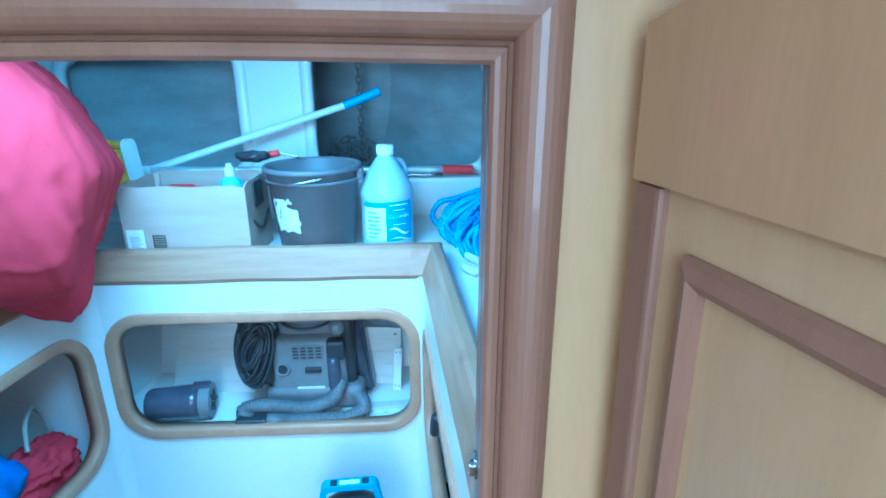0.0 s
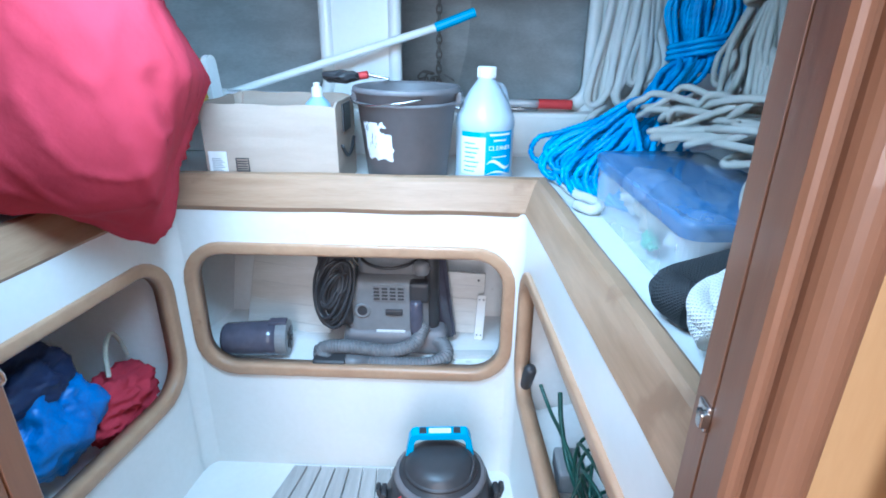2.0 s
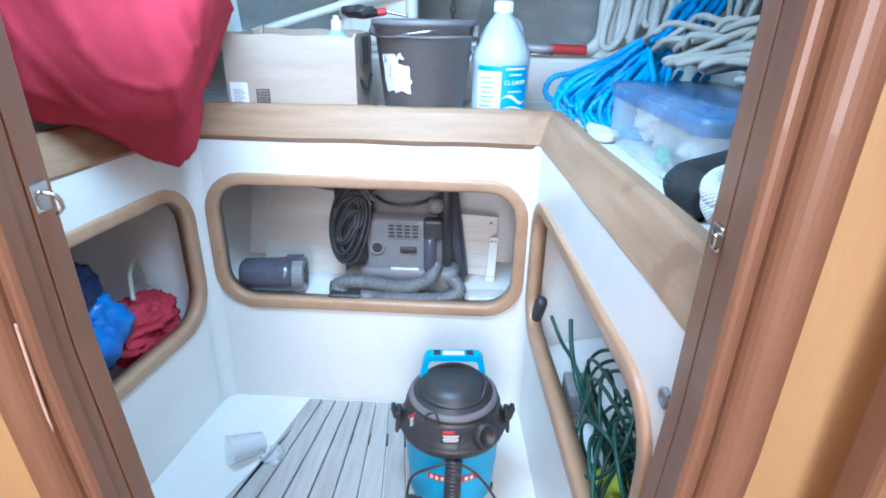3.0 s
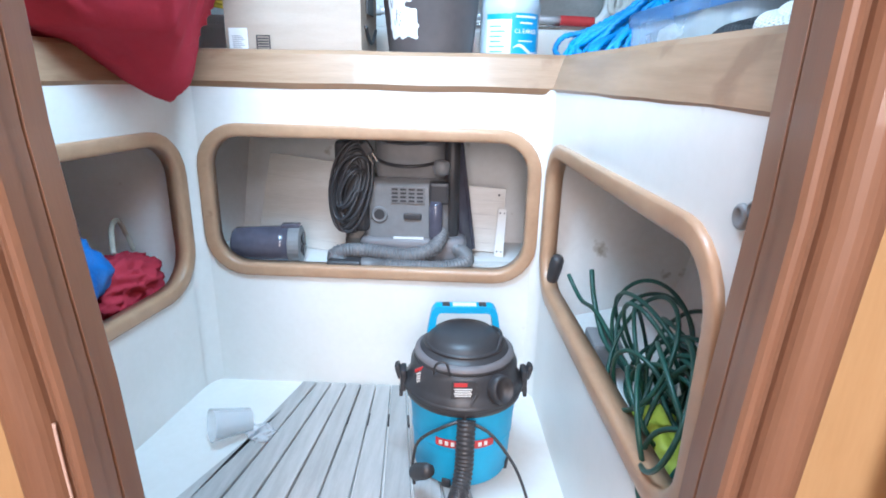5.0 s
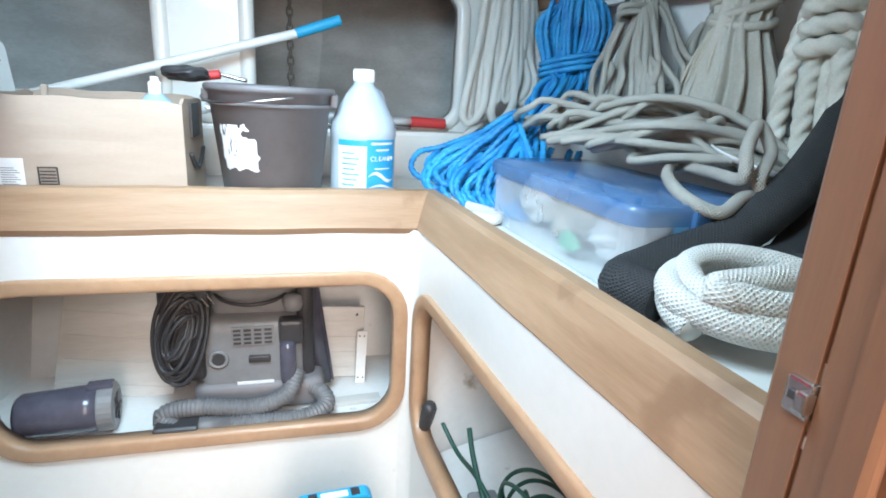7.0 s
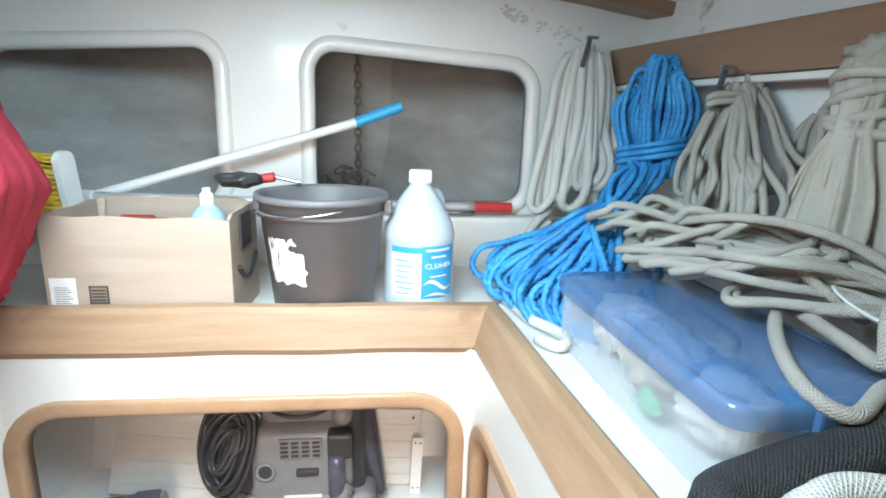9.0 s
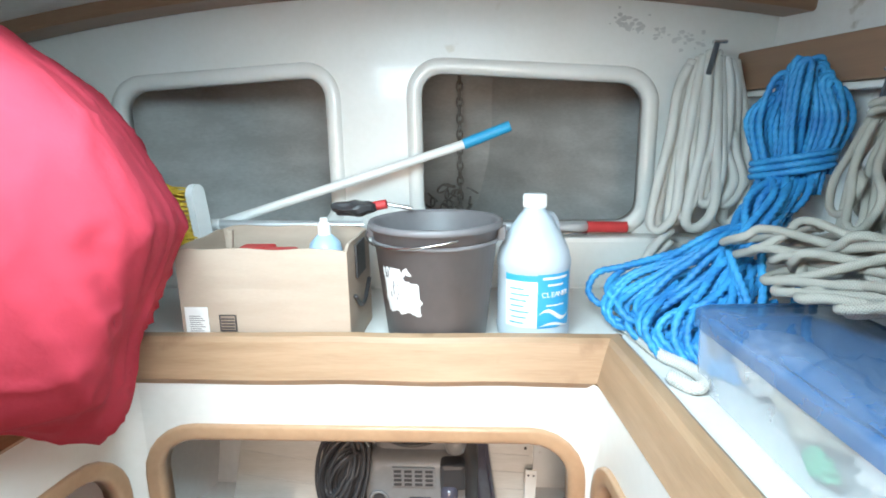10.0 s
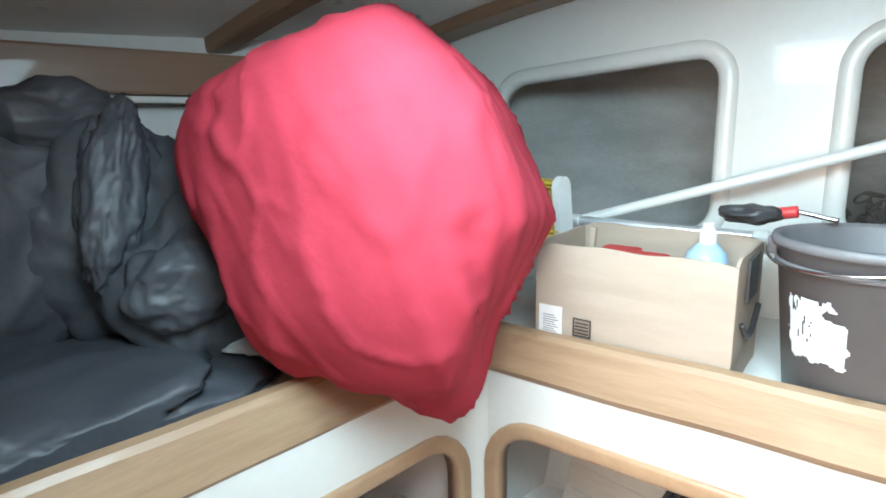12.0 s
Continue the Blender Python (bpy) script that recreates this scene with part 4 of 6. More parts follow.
def hanging_hank(name, label, top, bottom, spread, count, radius, mat, group="", wrap=None, lobes=0, seed=1, neck=0.3, depth=0.05, lay=0.03, strap=True, sides=8, along=(0.18, -0.98)):
    """A coil hung by its middle: long loops side by side from a hook to their lower bends, spread along a way on the plan."""
    r = random.Random(seed)
    hank = thing(name, label, "rope", group)
    t, b = Vector(top), Vector(bottom)
    way = Vector((along[0], along[1], 0))
    off = Vector((-along[1], along[0], 0))
    off = -off if off.x > 0 else off
    for i in range(count):
        u = (i + 0.5) / count - 0.5 + r.uniform(-0.04, 0.04)
        w = way * (u * spread)
        d = off * r.uniform(-0.2, 1.0) * depth
        high = t + w * neck + d * 0.5 + Vector((0, 0, 0.012 - 0.05 * abs(u) + r.uniform(-0.008, 0.008)))
        low = b + w + d + Vector((0, 0, r.uniform(-0.035, 0.035)))
        mid = t.lerp(b, 0.5) + w * (neck + 0.75 * (1 - neck)) + d + way * r.uniform(-0.008, 0.008)
        side = way * (0.018 + 0.012 * r.random())
        tubes("loop", [(curve_points([high, high.lerp(mid, 0.35) + w * 0.12, mid, low + Vector((0, 0, 0.05)), low, low + side - Vector((0, 0, 0.004)), low + side * 2 + Vector((0, 0, 0.05)), mid + side * r.uniform(0.4, 1.4) - off * 0.012, high + side * 0.6 - off * 0.012], 0.0032 if lobes else 0.008), radius * r.uniform(0.94, 1.04))], mat, hank, sides=sides, lobes=lobes, lay=lay, depth=0.42)
    if wrap:
        at, width, turns = wrap
        c = t.lerp(b, at) + off * depth * 0.4
        ringpts = []
        for k in range(turns * 14 + 1):
            g = 2 * math.pi * k / 14
            q = c + way * (width * math.cos(g)) + off * ((depth * 0.7 + 0.012) * math.sin(g))
            ringpts.append((q.x, q.y, q.z + (k / 14 - turns / 2) * radius * 1.9 + 0.010 * math.cos(g)))
        tubes("wrap", [(curve_points(ringpts, 0.004), radius * 0.95)], mat, hank, "turns of the same rope round the coil", sides=sides, lobes=lobes, lay=lay, depth=0.34)
    if strap:
        s = thing("hook_strap", "black webbing strap holding a coil of rope", "strap", "straps for the ropes")
        q = t + off * (depth * 0.9 + 0.006)
        part("webbing", block((0.012, 0.005, 0.070), (q.x, q.y, t.z - 0.004), 0.002, m=Matrix.Rotation(radians(12), 4, "Y")), BLACK_CLOTH, s)
        part("hook", block((0.030, 0.016, 0.008), (q.x + 0.012, q.y, t.z + 0.030), 0.003), STEEL, s, "small steel hook")
    return hank


ROPES = "ropes hung along the hull"
hanging_hank("rope_coil", "thick white rope hung in long loose coils", (0.268, 1.90, 1.660), (0.232, 1.875, 1.31), 0.190, 9, 0.0115, ROPE_WHITE, ROPES, None, seed=2, neck=0.55, depth=0.05, along=(0.98, -0.18))
hanging_hank("rope_coil", "weathered grey rope hung in a tight bundle", (0.470, 1.54, 1.572), (0.425, 1.46, 1.335), 0.23, 15, 0.0070, ROPE_GREY, ROPES, (0.12, 0.020, 2), 0, 5, 0.16, 0.06)


def canvas_bundle(top, bottom, along=(0.18, -0.98)):
    """A strip of canvas gathered to a knot and hung up: close pleats that open downwards, with turns of tape and a fringe of cords."""
    r = random.Random(61)
    ob = thing("canvas_bundle", "beige canvas strip gathered, bound and hung in pleats", "canvas", ROPES)
    t, b = Vector(top), Vector(bottom)
    way, off = Vector((along[0], along[1], 0)), Vector((along[1], -along[0], 0))
    bm = bmesh.new()
    rows = []
    n, k = 132, 24
    for j in range(k + 1):
        v = j / k
        w = 0.046 + 0.014 * math.sin(v * 9) * (1 - v) + 0.062 * max(0, v - 0.38) ** 0.8
        d = 0.030 + 0.030 * v
        row = []
        for i in range(n):
            a = 2 * math.pi * i / n
            fold = 1 + (0.06 + 0.20 * v) * math.cos(14 * a + 4 * noise.noise((math.cos(a) * 2, v * 1.4, 3))) + 0.05 * noise.noise((a * 3, v * 5, 7))
            q = t.lerp(b, v) + way * (w * math.cos(a) * fold) + off * (d * math.sin(a) * fold)
            ragged = 0.022 * noise.noise((a * 4, 0.5, 9)) if j == k else 0.0
            row.append(bm.verts.new((q.x, q.y, q.z + ragged)))
        rows.append(row)
    for p, q in zip(rows, rows[1:]):
        for i in range(n):
            bm.faces.new((p[i], p[(i + 1) % n], q[(i + 1) % n], q[i]))
    bm.faces.new(rows[0])
    bm.faces.new(rows[-1][::-1])
    bmesh.ops.recalc_face_normals(bm, faces=bm.faces)
    part("pleated_body", bm, CANVAS, ob, "", True)
    part("gathered_top", lump(t + Vector((0, 0, 0.006)), (0.040, 0.055, 0.030), 71, 0.4, 2.2, 0.3, 4), CANVAS, ob, "crumpled gathered top", True)
    for j in range(4):
        c = t.lerp(b, 0.14 + 0.075 * j)
        turn = [c + way * (0.058 * math.cos(g)) + off * (0.037 * math.sin(g)) + Vector((0, 0, 0.014 * math.sin(g + 1.3 * j))) for g in np.linspace(0, 2 * math.pi, 18, endpoint=False)]
        tubes("tape_turn", [(curve_points(turn, 0.006, True), 0.0085)], CANVAS, ob, "turn of canvas tape", sides=8, closed=True)
    for j in range(9):
        u = r.uniform(0.2, 1.0)
        c = t.lerp(b, 0.40) + way * (-0.030 * u) + off * 0.035
        e = t.lerp(b, r.uniform(0.85, 1.1)) - way * (0.105 * u + r.uniform(0, 0.02)) + off * r.uniform(0.02, 0.05)
        tubes("fringe_cord", [(curve_points([c, c.lerp(e, 0.4) + off * 0.012, e, e + way * 0.012 + Vector((0, 0, -0.004)), c.lerp(e, 0.7) + way * 0.02]), 0.0036)], ROPE_BEIGE, ob, "thin beige cord", sides=7)
    return ob


canvas_bundle((0.495, 1.275, 1.600), (0.465, 1.235, 1.330))
hanging_hank("rope_coil", "grey rope bundle hung behind the others", (0.540, 1.39, 1.530), (0.53, 1.37, 1.36), 0.16, 10, 0.0075, ROPE_GREY, ROPES, None, 0, 9, 0.5, 0.03, strap=False)
hanging_hank("rope_coil", "thick pale laid rope with a heavy knot", (0.540, 1.120, 1.60), (0.492, 1.065, 1.225), 0.12, 4, 0.0165, ROPE_LAID, ROPES, (0.30, 0.034, 3), 3, 8, 0.25, 0.03, 0.085, strap=False, sides=18)

# the blue rope: a dome of loops over its lashing
WRAP_AT = Vector((0.388, 1.728, 1.414))
blue = thing("rope_coil", "bright blue laid rope hung and lashed in a bundle", "rope", ROPES)
across, back = Vector((0.75, -0.66, 0)), Vector((0.66, 0.75, 0))
r = random.Random(3)
for i in range(32):
    u = i / 31 * 2 - 1
    d = back * r.uniform(-0.05, 0.03)
    top = WRAP_AT + across * (0.058 * u) + d + Vector((0, 0, 0.205 - 0.055 * u * u + r.uniform(-0.012, 0.008)))
    keys = [WRAP_AT + across * 0.052 * u + d * 0.6 - Vector((0, 0, 0.04)), WRAP_AT + across * 0.060 * u + d * 0.8 + Vector((0, 0, 0.02)), WRAP_AT + across * (0.084 * u + r.uniform(-0.008, 0.008)) + d + Vector((0, 0, 0.105)), top, top + across * r.uniform(0.010, 0.026) + Vector((0, 0, 0.004)) + back * 0.01, WRAP_AT + across * (0.080 * u + r.uniform(0.0, 0.014)) + d + back * 0.025 + Vector((0, 0, 0.10)), WRAP_AT + across * 0.052 * u + back * 0.02]
    tubes("loop", [(curve_points(keys, 0.0032), 0.0066)], ROPE_BLUE, blue, sides=12, lobes=3, lay=0.048, depth=0.42)
turns = [WRAP_AT + across * (0.072 * math.cos(g)) + back * (0.052 * math.sin(g) - 0.006) + Vector((0, 0, -0.006 + 0.0022 * g + 0.012 * math.cos(g))) for g in np.linspace(0, 6.6 * math.pi, 52)]
tubes("lashing", [(curve_points(turns, 0.0032), 0.0074)], ROPE_BLUE, blue, "turns of the same rope round the bundle", sides=12, lobes=3, lay=0.048, depth=0.42)
part("webbing", block((0.012, 0.005, 0.080), (0.425, 1.77, 1.625), 0.002, m=Matrix.Rotation(radians(10), 4, "Y")), BLACK_CLOTH, blue, "black webbing strap")


def heap(name, label, keys_list, radius, mat, lobes=0, lay=0.03, sides=8, group="ropes lying on the berth"):
    ob = thing(name, label, "rope", group)
    for k in keys_list:
        tubes("bight", [(curve_points(k, 0.0032 if lobes else 0.008), radius)], mat, ob, sides=sides, lobes=lobes, lay=lay, depth=0.42)
    return ob


# the blue rope runs from its bundle down to the berth in a spread of bights
lines = []
r = random.Random(21)


def j(s):
    return r.uniform(-s, s)


for i in range(28):
    u = i / 27
    ex, ey = 0.004 + 0.15 * (u ** 1.3) + j(0.02), 1.71 - 0.25 * u + j(0.035)
    z = BERTH + 0.012 + 0.05 * (1 - u) * r.random()
    turn = r.uniform(-1, 1)
    lines.append([(0.385 + j(0.05), 1.728 + j(0.035), 1.415 + j(0.012)), (0.320 + j(0.05), 1.69 - 0.05 * u + j(0.03), 1.350 + j(0.035)), (0.225 + j(0.04), 1.655 - 0.10 * u + j(0.03), 1.275 + j(0.035)), (ex + 0.07, ey + 0.02 * turn, 1.20 + 0.03 * (1 - u) + j(0.015)), (ex + 0.01, ey, z + 0.05 + j(0.012)), (ex - 0.012, ey - 0.02 - 0.01 * turn, z + 0.022), (ex + 0.012, ey - 0.045, z), (ex + 0.06, ey - 0.045 + 0.02 * turn, z + 0.02), (0.20 + j(0.03), 1.60 - 0.08 * u + j(0.02), 1.20 + j(0.025)), (0.30 + j(0.03), 1.66 + j(0.03), 1.30 + j(0.02)), (0.365, 1.72, 1.40)])
for k in range(7):
    x, y = 0.075 + 0.022 * k + j(0.012), 1.51 - 0.018 * k + j(0.02)
    lines.append([(x + 0.06, y + 0.08, 1.215 + j(0.02)), (x - 0.005, y + 0.03 + j(0.02), 1.185 + j(0.012)), (x - 0.022, y - 0.005, BERTH + 0.045), (x - 0.005, y - 0.045, BERTH + 0.012), (x + 0.030, y - 0.055 + j(0.012), BERTH + 0.012), (x + 0.05, y - 0.01, BERTH + 0.055), (x + 0.06, y + 0.03, 1.19), (x + 0.11, y + 0.10, 1.235)])
heap("rope_pile", "bright blue laid rope spilling in loops onto the berth", lines, 0.0080, ROPE_BLUE, 3, 0.048, 12)

# white rope under and beside the blue one
lines = []
for k in range(4):
    lines.append([(0.20, 1.86, 1.27 - 0.03 * k), (0.14, 1.82, 1.22 - 0.03 * k), (0.06 + 0.02 * k, 1.74 - 0.03 * k, BERTH + 0.014 + 0.01 * k), (0.04 + 0.03 * k, 1.62 - 0.03 * k, BERTH + 0.013), (0.10 + 0.03 * k, 1.52 - 0.02 * k, BERTH + 0.014), (0.16, 1.49 - 0.01 * k, BERTH + 0.016), (0.20, 1.55, BERTH + 0.02)])
lines.append([(0.045, 1.62, BERTH + 0.013), (0.06, 1.50, BERTH + 0.013), (0.09, 1.44, BERTH + 0.013), (0.10, 1.39, BERTH + 0.013), (0.075, 1.36, BERTH + 0.013), (0.05, 1.40, BERTH + 0.013)])
heap("rope_pile", "thick white rope lying loosely on the berth", lines, 0.0115, ROPE_WHITE)

# grey rope lying over the storage bin and drooping in bights
lines = []
r = random.Random(33)
for i in range(17):
    u = i / 16
    e = Vector((0.300, 1.55, 1.278)).lerp(Vector((0.200, 1.40, 1.258)), u * 2) if u < 0.5 else Vector((0.200, 1.40, 1.258)).lerp(Vector((0.300, 1.20, 1.245)), u * 2 - 1)
    e = e + Vector((j(0.03), j(0.03), r.uniform(0, 0.03)))
    if i % 3 == 2:
        e = e.lerp(Vector((0.42, 1.27, 1.28)), 0.45)
    s = Vector((0.470 + j(0.02), 1.10 + j(0.05), 1.275 + j(0.02)))
    d = (e - s)
    d.z = 0
    d.normalize()
    n = Vector((-d.y, d.x, 0)) * r.choice((-1, 1))
    c, arch = r.uniform(0.026, 0.052), r.uniform(0.02, 0.105) * (1 - 0.55 * u)
    mid, up = s.lerp(e, 0.52), Vector((0, 0, 1))
    bow = n * j(0.08)
    lines.append([s, s.lerp(e, 0.25) + bow * 0.6 + up * arch * 0.9 + n * 0.012, mid + bow + up * arch + n * c * 0.5, e - d * 0.055 + n * c + up * 0.022, e - d * 0.012 + n * c * 0.85 + up * 0.006, e + n * c * 0.1, e - d * 0.010 - n * c * 0.8 + up * 0.002, e - d * 0.055 - n * c + up * 0.012, mid + bow * 0.3 - n * (c * 0.8 + 0.02 * r.random()) + up * arch * 0.35, s.lerp(e, 0.2) - n * 0.02 + up * arch * 0.2, s + Vector((0.015, -0.01, -0.03))])
for k in range(14):
    m = Vector((0.240 + 0.012 * k + j(0.015), 1.54 - 0.030 * k + j(0.03), 1.268 + r.uniform(0, 0.05)))
    rx, ry, tip = r.uniform(0.034, 0.062), r.uniform(0.036, 0.066), r.uniform(0.1, 0.9)
    g0 = r.uniform(0, 6)
    lines.append([m + Vector((rx * math.cos(g0 + g), ry * math.sin(g0 + g), tip * rx * math.cos(g) + 0.004 * g)) for g in np.linspace(0, 5.6, 9)] + [m.lerp(Vector((0.46, 1.15, 1.29)), f) + Vector((0, 0, 0.05 * f)) for f in (0.45, 0.8)])
heap("rope_pile", "weathered grey rope heaped over the bin in long bights", lines, 0.0075, ROPE_GREY)
loop = [(0.372, 0.999, 1.225), (0.284, 0.963, 1.238), (0.226, 0.939, 1.222), (0.202, 0.980, 1.235), (0.256, 1.092, 1.246), (0.330, 1.172, 1.252), (0.299, 1.048, 1.258), (0.279, 0.969, 1.262), (0.291, 0.983, 1.300), (0.326, 1.008, 1.330), (0.335, 0.987, 1.295), (0.307, 0.966, 1.250), (0.406, 0.988, 1.200)]
heap("rope_loop", "single loop of grey braided rope hanging over the bin", [loop], 0.0090, ROPE_GREY, sides=12)


def storage_bin():
    b = thing("storage_bin", "clear plastic storage bin with a blue lid, full", "bin", at=pose(0.216, 1.197, BERTH, 0, 0, 3))
    w, d, h = 0.228, 0.475, 0.120
    bm = bmesh.new()
    rows = []
    for k, (z, s) in enumerate(((0.002, 0.975), (0.05, 0.985), (h, 1.0))):
        rows.append([bm.verts.new((x * s, y * s, z)) for x, y in rounded(w, d, 0.028)])
    n = len(rows[0])
    for a, c in zip(rows, rows[1:]):
        for i in range(n):
            bm.faces.new((a[i], a[(i + 1) % n], c[(i + 1) % n], c[i]))
    bm.faces.new(rows[0][::-1])
    part("tub", bm, CLEAR, b, "cloudy clear tub")
    bm = bmesh.new()
    prof = [(1.05, h - 0.020), (1.055, h - 0.004), (1.045, h + 0.004), (0.99, h + 0.008), (0.93, h + 0.005), (0.90, h + 0.005), (0.86, h + 0.010), (0.3, h + 0.011)]
    rows = []
    for s, z in prof:
        o = (s - 1) * 0.22
        rows.append([bm.verts.new((x, y, z)) for x, y in rounded(w + o, d + o, 0.03 if s > 0.8 else 0.02)])
    for a, c in zip(rows, rows[1:]):
        for i in range(n):
            bm.faces.new((a[i], a[(i + 1) % n], c[(i + 1) % n], c[i]))
    bm.faces.new(rows[-1])
    part("lid", bm, CLEAR_BLUE, b, "translucent blue lid", True)
    for s in (-1, 1):
        part("lid_latch", block((0.06, 0.012, 0.030), (0, s * (d / 2 + 0.008), h - 0.014), 0.004), CLEAR_BLUE, b, "blue clip")
    return b


storage_bin()
for x, y, sx, sy, sz, mat, lab in ((0.185, 1.34, 0.068, 0.08, 0.05, PAPER, "crumpled white cloth inside the clear bin"), (0.185, 1.20, 0.07, 0.085, 0.052, ROPE_BEIGE, "crumpled beige cloth inside the clear bin"), (0.19, 1.06, 0.065, 0.075, 0.046, PAPER, "crumpled white plastic inside the clear bin"), (0.275, 1.26, 0.045, 0.10, 0.045, ROPE_GREY, "grey cloth inside the clear bin"), (0.28, 1.05, 0.04, 0.05, 0.04, LABEL_BLUE, "blue packet inside the clear bin"), (0.128, 1.135, 0.014, 0.03, 0.018, GREEN_ITEM, "small green item inside the clear bin")):
    tagged(part("bin_contents", lump((x, y, BERTH + 0.012 + sz), (sx, sy, sz), x * 40 + y, 0.3, 2.0, 0.25, 4, BERTH + 0.006), mat, smooth=True), lab, "cloth", "contents of the bin")
tagged(part("paper_plate", lathe([(0.02, 0), (0.075, 0.002), (0.088, 0.010), (0.087, 0.012), (0.073, 0.005), (0.0, 0.004)], 32), WHITE_PL, smooth=True), "white plastic dish lying behind the bin", "dish").matrix_world = pose(0.43, 1.09, 1.262, 12, 8, 0)

# thick white braided line in a coil, over a black woven sleeve
coil = []
for i in range(44):
    a = radians(200 - i * 25)
    k = i / 43
    coil.append((0.190 + (0.100 - 0.030 * k) * math.cos(a) + 0.008 * math.sin(i * 0.7), 0.825 + (0.078 - 0.022 * k) * math.sin(a), BERTH + 0.018 + 0.050 * k + 0.030 * (0.5 + 0.5 * math.sin(a)) + 0.006 * math.sin(a * 2 + i)))
coil += [(0.30, 0.80, 1.19), (0.36, 0.85, 1.20), (0.43, 0.82, 1.18), (0.46, 0.76, 1.15), (0.44, 0.70, 1.125)]
heap("rope_coil", "very thick white braided rope coiled on the berth", [coil], 0.0160, ROPE_WHITE, sides=16)
sleeve = thing("woven_sleeve", "black woven chafe sleeve folded on the berth", "sleeve")
for keys, rad in (([(0.11, 0.875, 1.132), (0.092, 0.925, 1.138), (0.15, 0.937, 1.155), (0.25, 0.938, 1.19), (0.36, 0.965, 1.245), (0.47, 1.02, 1.31), (0.55, 1.04, 1.42), (0.60, 1.00, 1.56)], 0.030), ([(0.20, 0.905, 1.14), (0.33, 0.915, 1.15), (0.43, 0.965, 1.20), (0.54, 0.97, 1.28), (0.61, 0.94, 1.40)], 0.040), ([(0.31, 0.885, 1.142), (0.42, 0.90, 1.145), (0.52, 0.89, 1.20), (0.61, 0.85, 1.30)], 0.040)):
    tubes("fold", [(curve_points(keys, 0.010), rad)], MESH_BLACK, sleeve, "", sides=24)

# ---- left berth: dark bags ----
def duffel(q, p):
    q = q.copy()
    q.y *= 1 + 0.15 * p.z
    return q


d1 = thing("duffel_bag", "slumped black nylon duffel bag against the hull", "bag", "dark bags on the berth")
part("bag_body", lump((-1.44, 1.10, 1.32), (0.13, 0.19, 0.235), 17, 0.22, 1.5, 0.10, 5, BERTH + 0.004, duffel), BLACK_CLOTH, d1, "", True)
part("end_panel", lump((-1.365, 1.06, 1.38), (0.040, 0.085, 0.17), 19, 0.20, 1.8, 0.12, 5), BLACK_CLOTH, d1, "padded side panel", True)
part("sleeve", lump((-1.335, 1.03, 1.415), (0.050, 0.055, 0.165), 83, 0.18, 2.0, 0.12, 5, None, lambda q, p: Vector((q.x - 0.10 * q.z + 0.002 * math.sin(q.z * 230), q.y + 0.25 * q.z, q.z))), BLACK_CLOTH, d1, "crumpled hanging sleeve", True)
d2 = thing("duffel_bag", "black jacket-like bag folded beside the sail bag", "bag", "dark bags on the berth")
part("bag_body", lump((-1.32, 1.15, 1.245), (0.13, 0.15, 0.165), 23, 0.25, 1.4, 0.10, 5, BERTH + 0.004), BLACK_CLOTH, d2, "", True)
part("flap", lump((-1.245, 1.08, 1.27), (0.075, 0.09, 0.08), 24, 0.3, 1.4, 0.10, 5), BLACK_CLOTH, d2, "folded flap", True)
d3 = thing("duffel_bag", "tall dark bag standing at the hull by the doorway", "bag", "dark bags on the berth")
part("bag_body", lump((-1.50, 0.90, 1.345), (0.125, 0.20, 0.235), 29, 0.18, 1.4, 0.10, 5, BERTH + 0.004), BLACK_CLOTH, d3, "", True)
part("hood", lump((-1.49, 1.00, 1.535), (0.10, 0.13, 0.075), 30, 0.3, 1.4, 0.10, 5), BLACK_CLOTH, d3, "gathered top", True)
tagged(part("dark_blanket", lump((-1.35, 0.90, BERTH + 0.02), (0.36, 0.30, 0.060), 31, 0.3, 2.0, 0.16, 5, BERTH + 0.003, lambda q, p: Vector((min(q.x, 0.250 + 0.13 * (q.y + 0.05)), max(q.y, -0.27), q.z))), BLACK_CLOTH, smooth=True), "dark folded blanket lying on the berth", "blanket")
tagged(part("paper_scrap", lump((-1.20, 1.17, BERTH + 0.045), (0.07, 0.05, 0.008), 37, 0.3, 2, 0.2, 3), PAPER, smooth=True), "crumpled white paper scrap on the berth", "paper")

# ---- in the front locker ----
LF = 0.597


